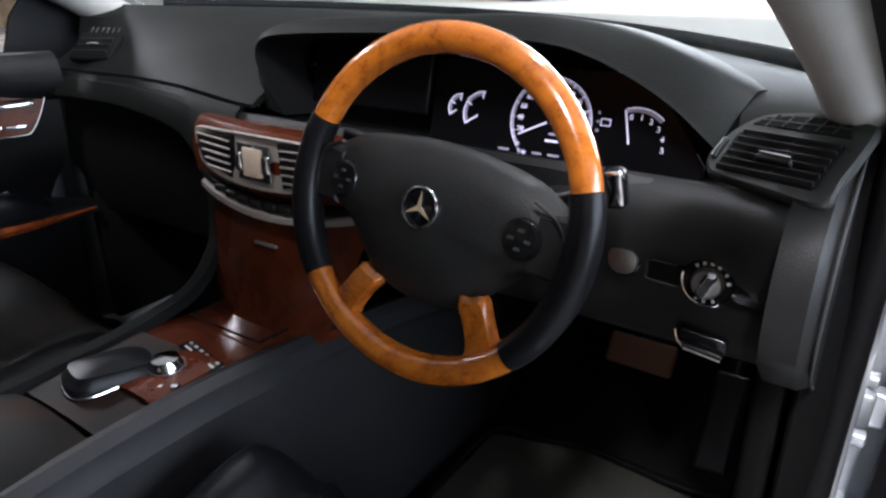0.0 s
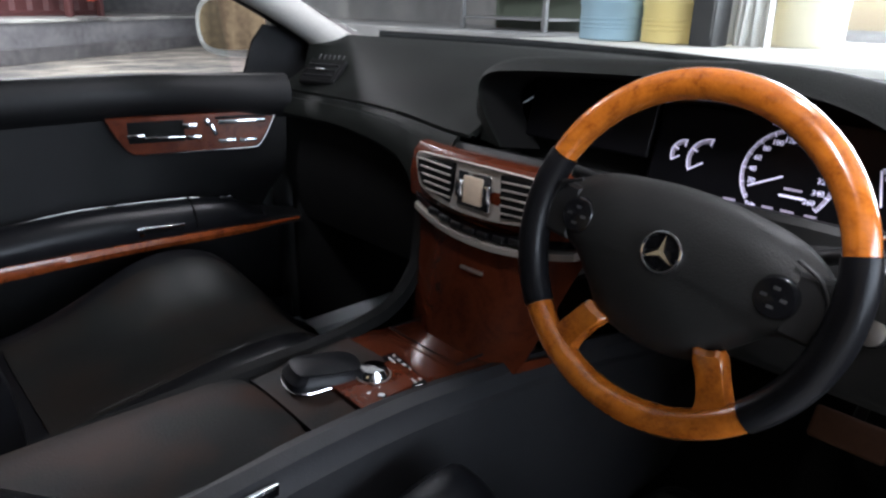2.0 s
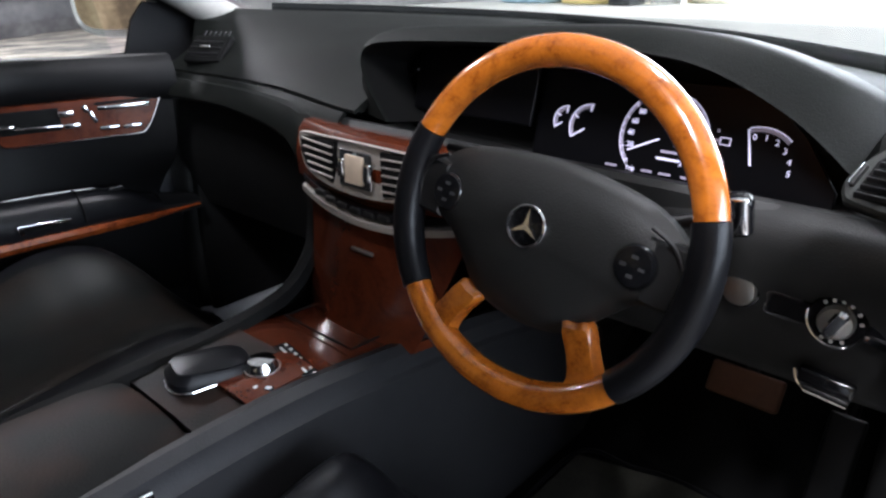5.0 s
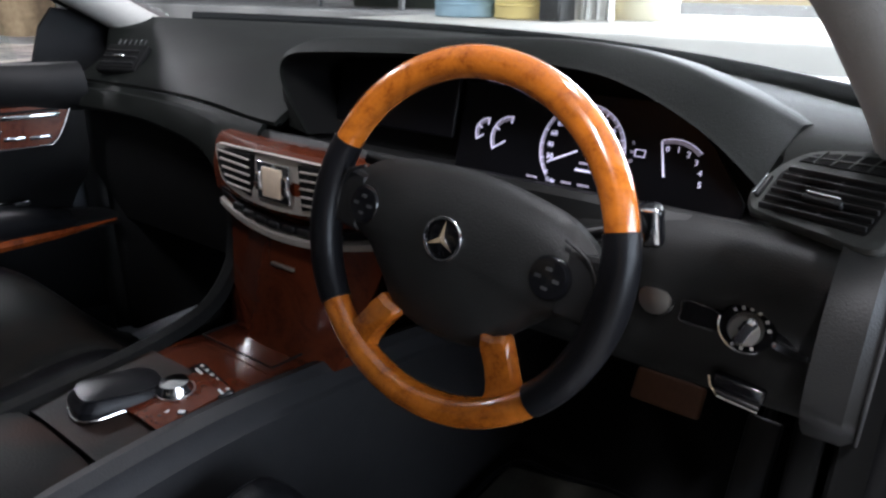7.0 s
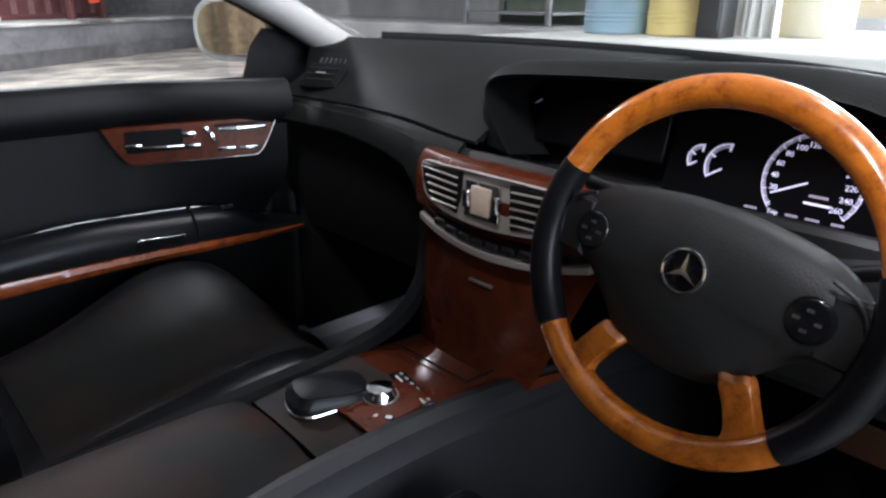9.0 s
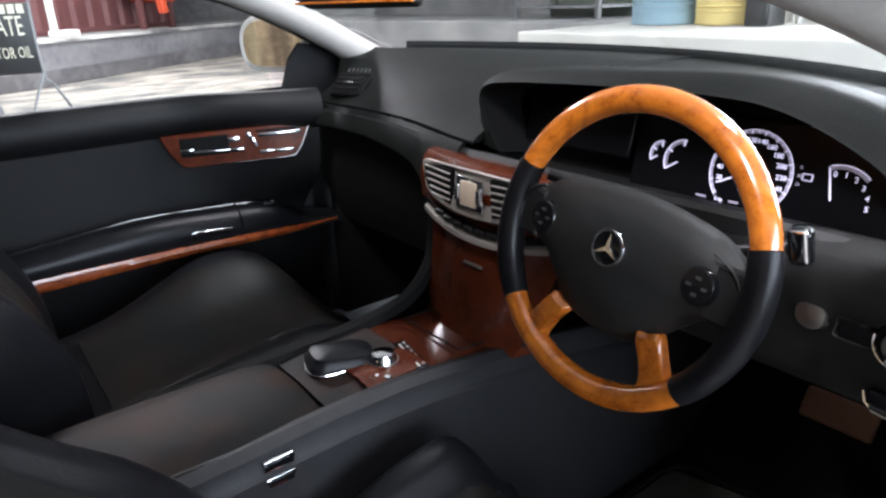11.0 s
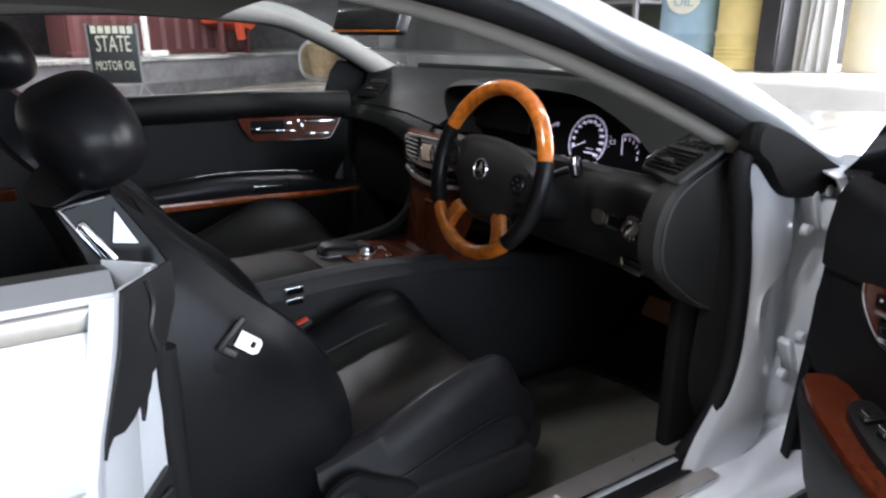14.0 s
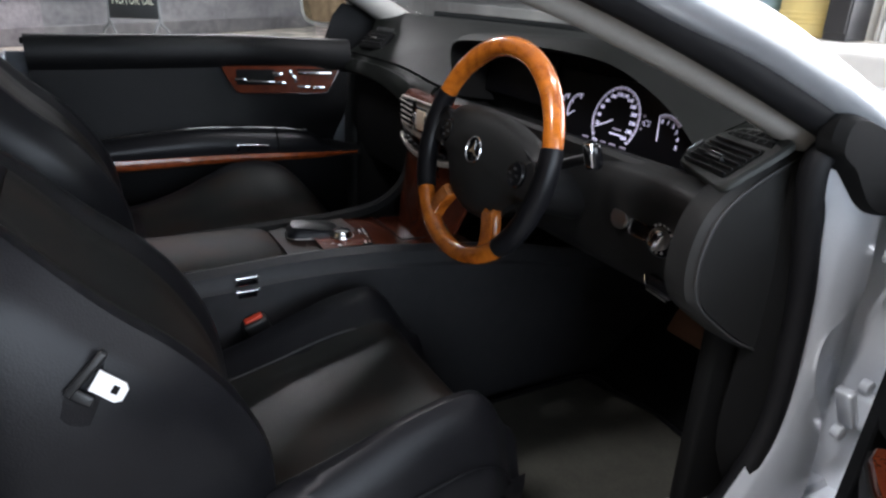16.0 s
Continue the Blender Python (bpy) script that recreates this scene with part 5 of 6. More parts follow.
def seat(m, name, label, group, foot, plump, rise=0.06, rear=-0.26, front=0.27):
    st = thing(name, m, label, "car seat", group)
    # cushion: centre panel with raised bolsters; local x across, y forward, z up
    def halfc(y):
        return 0.235 - 0.03 * ease(0.18, 0.27, y) if plump == 1.0 else 0.250 - 0.085 * ease(0.12, 0.32, y) ** 1.6

    def top(k, y):
        side = 0.95 if k < 0 else 0.30
        bol = (plump if plump == 1.0 else side) * math.exp(-((abs(k) - (0.80 if plump == 1.0 else 0.68)) / (0.19 if plump == 1.0 else 0.30)) ** 2) * (0.040 + 0.030 * math.exp(-((y - 0.12) / 0.14) ** 2) if plump == 1.0 else 0.018 + 0.085 * math.exp(-((y - 0.04) / 0.17) ** 2))
        crown = 0.012 * (1 - k * k) if plump == 1.0 else 0.020 * (1 - k * k)
        fall = -0.11 * ease(0.15, 0.275, y) ** 2 if plump == 1.0 else -0.15 * ease(0.08, 0.32, y) ** 1.7
        edge = -0.05 * ease(0.86, 1.0, abs(k)) if plump == 1.0 else -0.085 * ease(0.70, 1.0, abs(k)) ** 1.3
        seam = -0.006 * math.exp(-((abs(k) - 0.60) / 0.03) ** 2) - 0.006 * math.exp(-((y - 0.03) / 0.010) ** 2) * (abs(k) < 0.6)
        return 0.105 + (0.20 if plump == 1.0 else 0.06) * y + bol + crown + fall + edge + seam
    rows = []
    for i in range(31):
        y = rear + (front - rear) * i / 30
        half = halfc(y)
        r = [(half * k, y, top(k, y)) for k in (j / 16 - 1 for j in range(33))]
        low = [(half * 0.93, y, -0.02), (half * 1.0, y, 0.0), (half * 1.035, y, 0.03), (half * 1.03, y, 0.055)]
        rows.append([(-a, b, c) for a, b, c in low] + r + low[::-1])
    part("cushion", loft(rows, True, True), LEATHER, st, "black leather seat cushion")
    rows = []
    for i in range(21):
        y = -0.24 + 0.46 * i / 20
        half = halfc(y)
        rows.append([(half * k, y, top(k, y) + 0.0025) for k in (j / 10 * 0.58 - 0.58 for j in range(21))])
    part("centre_panel", loft(rows, thick=0.002), LEATHER_DULL, st, "perforated leather centre panel")
    for s in (-1, 1):
        part("piping", tube([(s * 0.138, -0.24, top(0.6, -0.24) + 0.002), (s * 0.139, -0.05, top(0.6, -0.05) + 0.002), (s * 0.137, 0.12, top(0.6, 0.12) + 0.002), (s * 0.128, 0.22, top(0.6, 0.22) + 0.002)], 0.0018, 24, 6), STITCH, st)
        # plate added over the cushion's rear side to darken it near the hinge
        part("dark_side_plate", plate([(-0.06, -0.01), (-0.045, 0.035), (0.0, 0.055), (0.045, 0.035), (0.11, -0.005), (0.08, -0.05), (0.0, -0.07), (-0.05, -0.05)], 0.016, 0.006, 48, Matrix(((0, 0, s, s * 0.236), (1, 0, 0, foot + 0.01), (0, 1, 0, 0.055), (0, 0, 0, 1)))), RUBBER, st, "black plate added to darken the cushion side")
        part("side_valance", box(0.03, 0.36, 0.10, 0.012, (s * 0.236, 0.045, 0.0), (0, s * 4, 0)), RUBBER, st, "black seat side valance")
        # seam where the bolster's top meets its side
        part("bolster_seam", tube([(s * halfc(y) * 1.005, y, top(s * 0.97, y) - 0.006) for y in (rear + 0.02, -0.12, 0.0, 0.1, 0.17, 0.22, 0.25)], 0.0016, 36, 6), LEATHER, st)
    part("seat_frame", box(0.40, 0.46, 0.20, 0.02, (0, -0.02, -0.10)), PLASTIC, st)
    # backrest in its own tilted frame: local x across, y up the back, z out of its face
    lean = radians(22)
    tilt = Matrix(((-1, 0, 0, 0), (0, -math.sin(lean), math.cos(lean), foot), (0, math.cos(lean), math.sin(lean), rise), (0, 0, 0, 1)))
    BOLSTER = [(0.0, 0.050), (0.034, 0.064), (0.12, 0.088), (0.21, 0.087), (0.294, 0.066), (0.372, 0.030), (0.445, 0.002), (0.52, -0.030), (0.575, -0.055)]
    def face(k, v):
        return line_at(BOLSTER, v) - 0.030 * (1 - math.exp(-((abs(k) - 0.80) / 0.22) ** 2)) * math.sin(math.pi * min(1, 0.1 + v / 0.62)) - 0.04 * ease(0.86, 1.0, abs(k)) - 0.005 * math.exp(-((abs(k) - 0.6) / 0.03) ** 2)
    def halfw(v):
        return 0.185 + 0.028 * math.sin(math.pi * min(1, v / 0.5)) - 0.03 * ease(0.42, 0.575, v)
    rows = []
    for i in range(31):
        v = 0.575 * i / 30
        h = halfw(v)
        front = [(h * k, v, face(k, v)) for k in (j / 16 - 1 for j in range(33))]
        back = [(h * k, v, -0.055 - 0.03 * (1 - k * k) - 0.055 * ease(0.28, 0.5, v) - (0.13 if plump == 1.0 else 0.0) * (1 - ease(0.20, 0.52, v))) for k in (1.0, 0.8, 0.4, 0.0, -0.4, -0.8, -1.0)]
        rows.append(front + back)
    br = part("backrest", loft(rows, True, True), LEATHER, st, "black leather backrest", m=tilt)
    rows = [[(halfw(v) * k, v, face(k, v) + 0.0025) for k in (j / 10 * 0.58 - 0.58 for j in range(21))] for v in (0.03 + 0.45 * i / 20 for i in range(21))]
    part("back_panel", loft(rows, thick=0.002), LEATHER_DULL, br, "perforated leather back panel")
    for s in (-1, 1):
        part("side_seam", tube([(s * (halfw(v) * 0.985), v, line_at(BOLSTER, v) - 0.062) for v in (0.02, 0.15, 0.3, 0.42, 0.5)], 0.0018, 30, 6), STITCH, br)
        part("headrest_post", tube([(s * 0.055, 0.54, -0.075), (s * 0.055, 0.60, -0.060)], 0.005, 6, 10), CHROME, br, "chrome headrest post")
    # headrest: a soft lens shape
    rows = []
    for i in range(15):
        a = math.pi * i / 14
        h, w = -math.cos(a) * 0.068, max(0.02, math.sin(a)) ** 0.45
        rows.append([(0.192 * w * math.copysign(abs(math.cos(q)) ** 0.68, math.cos(q)), 0.622 + h, -0.034 + 0.068 * w * math.copysign(abs(math.sin(q)) ** 0.85, math.sin(q))) for q in (2 * math.pi * j / 28 for j in range(28))])
    part("headrest", loft(rows, True, True), LEATHER, st, "rounded black leather headrest", m=tilt)
    # release handle and panel on the outer shoulder
    s = 1 if name == "driver_seat" else -1
    side = tilt @ Matrix(((0, 0.248 * s, -s, -s * 0.2925), (0, 1, 0, 0), (1, 0, 0, 0), (0, 0, 0, 1)))
    pn = part("shoulder_panel", plate([(-0.108, 0.566), (-0.104, 0.574), (-0.052, 0.566), (-0.046, 0.556), (-0.034, 0.466), (-0.040, 0.456), (-0.060, 0.468), (-0.092, 0.494), (-0.098, 0.504)], 0.014, 0.004, 40, side), PANEL_BLACK, st, "glossy dark shoulder panel")
    def placed(bm):
        bmesh.ops.transform(bm, matrix=side, verts=bm.verts)
        return bm
    part("panel_frame", placed(tube([(-0.094, 0.500, 0.014), (-0.105, 0.562, 0.015), (-0.102, 0.571, 0.015), (-0.056, 0.563, 0.015)], 0.0022, 30, 8)), CHROME, pn, "chrome panel edge")
    part("release_handle", placed(box(0.011, 0.058, 0.010, 0.004, (-0.089, 0.522, 0.018), (0, 0, 10))), CHROME, pn, "chrome seat release handle")
    # triangle added as the bright reflection in the glossy shoulder panel
    part("panel_glint", plate([(-0.078, 0.512), (-0.054, 0.548), (-0.050, 0.496)], 0.017, 0.003, 0, side), MIRROR_DARK, pn, "triangular plate standing in for a bright reflection")
    # recliner cover at the outer hinge
    for s in (-1, 1):
        part("hinge_cover", lathe([(0.043, 0), (0.046, 0.010), (0.040, 0.022), (0.0, 0.027)], 28, (s * 0.242, foot - 0.008, 0.045), (0, s * 90, 0)), PLASTIC, st, "black hinge cover")
    return st


driver = seat(pose(0.392, -0.335, 0.466), "driver_seat", "black leather driver's seat reclined beside the open door", "front seats", -0.135, 1.0, rear=-0.17)
passenger = seat(pose(-0.385, -0.235, 0.514), "passenger_seat", "black leather passenger seat beside the closed door", "front seats", -0.315, 0.9, 0.086, -0.33, 0.31)

# seat belt hanging over the driver's backrest
belt = thing("seat_belt", pose(0, 0, 0), "black seat belt lying over the driver's backrest", "seat belt")
strap = smooth_line([(0.602, -0.612, 0.842), (0.607, -0.622, 0.800), (0.600, -0.640, 0.76), (0.570, -0.655, 0.735)], 40)
part("webbing", loft([[p + Vector((0.0, 0.018, 0.006)), p + Vector((-0.004, -0.018, -0.006))] for p in strap], thick=0.0016), LEATHER, belt, "black belt webbing")
TONGUE = Matrix(((0.25, 0, 0.97, 0.607), (0.78, -0.6, -0.2, -0.600), (-0.42, -0.8, 0.15, 0.828), (0, 0, 0, 1))) @ Matrix.Scale(0.80, 4)
part("tongue_cover", joined(box(0.012, 0.070, 0.012, 0.004, (-0.02, 0, 0.004), (0, 0, 12)), box(0.030, 0.016, 0.010, 0.004, (-0.008, 0.028, 0.004))), PLASTIC, belt, "grey plastic tongue cover", m=TONGUE)
part("tongue", plate([(-0.008, -0.014), (0.030, -0.012), (0.036, -0.006), (0.036, 0.010), (0.028, 0.016), (-0.008, 0.014)], 0.003, 0.0008), material("bright_belt_steel", (0.85, 0.85, 0.86), 0.45, 0.6, grain=0.1, scale=90), belt, "bright steel belt tongue", m=TONGUE @ pose(0, 0, 0.008))
part("tongue_slot", box(0.009, 0.011, 0.0042, 0, (0.022, 0.001, 0.0095)), MATTE, belt, smooth=False, m=TONGUE)

# rear bench and side trim
rear = thing("rear_bench", pose(0, 0, 0), "dark leather rear bench in shadow", "rear seat")
for s in (-1, 1):
    part("rear_cushion", box(0.50, 0.50, 0.22, 0.05, (s * 0.30, -1.25, 0.50), (4, 0, 0)), LEATHER, rear)
    part("rear_backrest", box(0.50, 0.16, 0.62, 0.06, (s * 0.30, -1.55, 0.78), (-18, 0, 0)), LEATHER, rear)
    part("rear_headrest", box(0.24, 0.09, 0.14, 0.035, (s * 0.30, -1.64, 1.10), (-12, 0, 0)), LEATHER, rear)
    part("rear_side_trim", box(0.05, 0.72, 0.58, 0.03, (s * 0.715, -1.10, 0.66)), DASH_LOW, rear)
    part("rear_side_wood", box(0.02, 0.50, 0.035, 0.006, (s * 0.685, -1.08, 0.80)), WOOD_DARK, rear, "red-brown wood strip")
    part("rear_belt_cap", box(0.09, 0.80, 0.05, 0.015, (s * 0.735, -1.15, 0.965)), DASH_LOW, rear)
part("parcel_shelf", box(1.2, 0.5, 0.03, 0.01, (0, -1.85, 1.0)), MATTE, rear)
part("rear_bulkhead", box(1.36, 0.04, 0.7, 0, (0, -1.75, 0.65)), MATTE, rear, smooth=False)

# ---- doors ----


def closed_door(m, s, name, label):
    """A door in its own frame: hinge at the origin, body towards -y; s is +1 on the driver's side."""
    d = thing(name, m, label, "car door", "front doors")
    L = 1.12

    def inward(y):
        return 0.165 * ease(-0.62, -0.24, y)

    rows = []
    for i in range(29):
        y = -0.312 - (L - 0.332) * i / 28
        q = inward(y)
        sect = [(0.005, 1.024), (-0.010, 1.029), (-0.022, 1.027), (-0.031, 1.018), (-0.036, 1.004), (-0.036, 0.988), (-0.030, 0.976), (-0.020, 0.968), (-0.006, 0.955), (0.0, 0.87), (0.0, 0.83), (0.0, 0.78), (0.0, 0.74), (0.0, 0.69)]
        rows.append([(s * (x - q * (0.12 + 0.88 * ease(0.72, 0.87, z)) - 0.008), y, z) for x, z in sect])
    part("upper_trim", loft(rows, thick=-0.01), DOOR_BLACK, d, "black padded upper door trim")
    # armrest pad with its bright back edge, the wood strip under it and the pocket below
    def pad_top(y):
        return line_at([(-1.12, 0.760), (-0.963, 0.775), (-0.72, 0.793), (-0.552, 0.785), (-0.42, 0.771), (-0.345, 0.735)], y)

    def strip(y):
        return line_at([(-1.12, 0.728), (-0.93, 0.726), (-0.65, 0.722), (-0.403, 0.713), (-0.30, 0.708)], y), line_at([(-1.12, 0.699), (-0.93, 0.700), (-0.65, 0.703), (-0.403, 0.697), (-0.30, 0.702)], y)

    rows = []
    for i in range(33):
        y = -0.340 - 0.74 * i / 32
        t_, (hi, lo) = pad_top(y), strip(y)
        t_ = max(t_, hi + 0.010)
        rows.append([(s * x, y, z) for x, z in ((0.0, t_ - 0.030), (-0.050, t_ - 0.012), (-0.066, t_ - 0.002), (-0.075, t_), (-0.086, t_ - 0.002), (-0.100, t_ - 0.010), (-0.111, 0.55 * t_ + 0.45 * hi), (-0.114, 0.25 * t_ + 0.75 * hi), (-0.110, hi), (-0.095, hi - 0.004), (-0.06, hi - 0.004), (0.0, hi - 0.004))])
    part("armrest", loft(rows, True, True), LEATHER, d, "black leather armrest pad")
    part("armrest_nose", loft([[(s * x, y, z) for x, z in ((0.0, 0.705 + h), (-0.06, 0.716 + h), (-0.09, 0.716 + h), (-0.108, 0.708 + 0.5 * h), (-0.108, 0.700), (-0.05, 0.69))] for y, h in ((-0.255, -0.004), (-0.29, 0.004), (-0.33, 0.014), (-0.345, 0.019))], thick=-0.006), DOOR_BLACK, d, "black front end of the armrest")
    part("pad_seam", tube([(s * x, -0.505, z) for x, z in ((-0.066, 0.7835), (-0.086, 0.784), (-0.101, 0.773), (-0.115, 0.750), (-0.116, 0.728))], 0.0024, 20, 6), MATTE, d, "seam across the armrest pad")
    part("armrest_switch", box(0.016, 0.030, 0.006, 0.002, (s * -0.086, -0.425, 0.773), (-4, 0, 0)), PLASTIC, d, "small dark switch on the armrest")
    part("switch_mark", joined(box(0.004, 0.008, 0.001, 0, (s * -0.086, -0.417, 0.7765)), box(0.004, 0.008, 0.001, 0, (s * -0.086, -0.434, 0.7765))), KERB, d, "pale printed marks", False)
    rows = []
    for i in range(29):
        y = -0.262 - 0.80 * i / 28
        hi, lo = strip(y)
        rows.append([(s * x, y, z) for x, z in ((-0.104, hi + 0.0015), (-0.1155, hi), (-0.1195, 0.5 * (hi + lo)), (-0.1155, lo - 0.001), (-0.104, lo - 0.002), (-0.07, lo + 0.004), (-0.07, hi - 0.004))])
    part("wood_strip", loft(rows, True, True), WOOD_DOOR, d, "red-brown burr wood door strip")
    part("door_pocket", loft([[(s * x, y, z) for x, z in ((-0.085, 0.702), (-0.05, 0.690), (-0.015, 0.670), (0.0, 0.60), (0.0, 0.44), (0.02, 0.41))] for y in (-0.255, -0.5, -0.8, -1.09)], thick=-0.01), DOOR_BLACK, d, "black lower door lining")
    # control panel
    a, b = Vector((s * (-0.035 - inward(-0.62)), -0.63, 0.921)), Vector((s * (-0.012 - inward(-0.330)), -0.330, 0.929))
    u = (b - a).normalized()
    w = Vector((0, 0, 1))
    nrm = u.cross(w).normalized() * (1 if u.cross(w).x * s < 0 else -1)
    c = (a + b) / 2
    P = Matrix(((u.x, w.x, nrm.x, c.x), (u.y, w.y, nrm.y, c.y), (u.z, w.z, nrm.z, c.z), (0, 0, 0, 1)))
    pl = [(-0.166, 0.036), (-0.150, 0.0), (-0.136, -0.026), (-0.126, -0.036), (-0.108, -0.0400), (0.0, -0.0385), (0.108, -0.0365), (0.124, -0.032), (0.136, -0.018), (0.152, 0.012), (0.163, 0.038)]
    cp = part("control_panel", plate(pl, 0.014, 0.003, 0, P), WOOD_DARK, d, "red-brown wood door control panel")
    part("panel_rim", tube([(x * 0.985, y * 0.975, 0.0145) for x, y in pl], 0.0014, 70, 6), CHROME, cp, "thin bright rim", m=P)

    def on(name, w_, h_, t_, x, y, mat, bev=0.002, lift=0.014, lean=0.0):
        bm = box(w_, h_, t_, min(bev, 0.3 * h_), (x, y, lift + t_ / 2), (0, 0, lean))
        bmesh.ops.transform(bm, matrix=P, verts=bm.verts)
        return part(name, bm, mat, cp)
    on("handle_recess", 0.104, 0.042, 0.002, -0.073, 0.0065, MATTE, 0.0005)
    on("door_pull", 0.032, 0.0075, 0.016, -0.111, 0.002, CHROME)
    on("door_pull", 0.078, 0.0045, 0.014, -0.058, -0.004, CHROME, lean=-1.5)
    on("lock_key", 0.028, 0.011, 0.010, -0.010, 0.0155, CHROME)
    on("lock_key", 0.028, 0.009, 0.010, -0.003, -0.008, CHROME)
    on("seat_switch", 0.010, 0.014, 0.009, 0.024, 0.021, CHROME, lean=22)
    on("seat_switch", 0.008, 0.024, 0.007, 0.035, 0.004, CHROME, lean=24)
    on("switch_groove", 0.100, 0.005, 0.001, 0.090, 0.0270, MATTE, 0.0002)
    on("seat_switch", 0.094, 0.008, 0.009, 0.091, 0.0190, CHROME)
    on("memory_key", 0.036, 0.007, 0.007, 0.060, -0.019, CHROME)
    on("memory_key", 0.036, 0.007, 0.007, 0.101, -0.0205, CHROME)
    # bright back edge of the pad and the chrome grab
    part("armrest_edge", tube([(s * -0.073, y, pad_top(y) + 0.0012) for y in (-1.07, -0.96, -0.85, -0.72, -0.60, -0.50, -0.42)], 0.0021, 50, 6), CHROME, d, "thin bright armrest edge")
    part("grab_edge", joined(box(0.008, 0.092, 0.006, 0.002, (s * -0.1165, -0.577, 0.7460), (-5, 0, 0)), box(0.008, 0.010, 0.018, 0.002, (s * -0.1165, -0.6205, 0.7425), (10, 0, 0))), CHROME, d, "chrome grab edge")
    part("grab_recess", box(0.004, 0.078, 0.010, 0.001, (s * -0.1150, -0.572, 0.7385), (-5, 0, 0)), MATTE, d)
    part("door_lamp", box(0.008, 0.05, 0.014, 0.003, (s * -0.022, -0.20, 0.60), (12, 0, 0)), CHROME, d, "small bright door lamp")
    # outer skin, shut faces and seal
    sk = [(0.03, 0.99), (0.075, 0.96), (0.10, 0.86), (0.105, 0.6), (0.09, 0.42), (0.06, 0.36)]
    part("outer_skin", loft([[(s * x, y, z) for x, z in sk] for y in (-0.03, -0.4, -0.8, -L - 0.03)], thick=-0.003), SILVER, d, "silver door skin")
    for y in (-0.012, -L - 0.03):
        part("shut_face", box(0.10, 0.012, 0.62, 0.004, (s * 0.048, y, 0.68)), JAMB if y < -0.5 else PLASTIC, d)
    part("front_lining", box(0.09, 0.22, 0.60, 0.02, (s * 0.0, -0.14, 0.68)), DASH_LOW, d, "black front door lining")
    part("lower_lining", box(0.03, L - 0.05, 0.09, 0.01, (s * 0.035, -L / 2, 0.40)), PLASTIC, d)
    part("belt_seal", box(0.012, L - 0.06, 0.016, 0.004, (s * 0.025, -L / 2 - 0.02, 1.018)), RUBBER, d, "black window seal")
    # mirror sail and mirror
    part("mirror_sail", plate([(-0.37, 0.0), (-0.02, -0.02), (-0.03, 0.01), (-0.13, 0.052), (-0.27, 0.125), (-0.305, 0.130), (-0.335, 0.095)], 0.014, 0.005, 0, Matrix(((0, 0, s, s * -0.03), (1, 0, 0, 0.03), (0, 1, 0, 1.0), (0, 0, 0, 1)))), RUBBER, d, "black triangular mirror sail")
    MP = pose(s * 0.098, -0.278, 1.124, 90, 0, s * -25)
    mi = part("wing_mirror", plate([(-0.10, -0.035), (-0.06, -0.062), (0.05, -0.06), (0.10, -0.03), (0.10, 0.02), (0.06, 0.062), (-0.05, 0.065), (-0.10, 0.03)], 0.075, 0.012, 60, MP @ pose(0, 0, -0.07)), SHELL, d, "silver wing mirror housing")
    bmesh_glass = plate([(-0.09, -0.03), (-0.055, -0.054), (0.045, -0.052), (0.09, -0.026), (0.09, 0.018), (0.054, 0.054), (-0.045, 0.057), (-0.09, 0.028)], 0.003, 0, 60, MP @ pose(0, 0, 0.006))
    part("mirror_rim", tube([(x * 0.97, y * 0.97, 0.004) for x, y in ((-0.10, -0.035), (-0.06, -0.062), (0.05, -0.06), (0.10, -0.03), (0.10, 0.02), (0.06, 0.062), (-0.05, 0.065), (-0.10, 0.03))], 0.009, 64, 8, True), SHELL, mi, "pale silver mirror rim", m=MP)
    g = part("mirror_glass", bmesh_glass, MIRROR, mi, "mirror glass")
    g.matrix_basis = Matrix.Translation((0, -0.003, 0))
    part("mirror_arm", box(0.09, 0.05, 0.05, 0.01, (s * 0.06, -0.22, 1.03), (0, s * -25, 0)), PLASTIC, d)
    rows = [[(s * (0.02 - 0.13 * t), -0.33 + 0.25 * t * 0 - 0.0 - (L - 0.40) * i / 8 - 0.10 * t * (1 - i / 8), 0.99 + 0.26 * t) for t in (j / 5 for j in range(6))] for i in range(9)]
    gl = part("window_glass", loft(rows, thick=0.003), CLEAR, d, "clear side window")
    gl.visible_shadow = False
    return d


closed_door(pose(-0.775, 0.43, 0.0), -1, "passenger_door", "closed passenger door with black trim and wood strip")


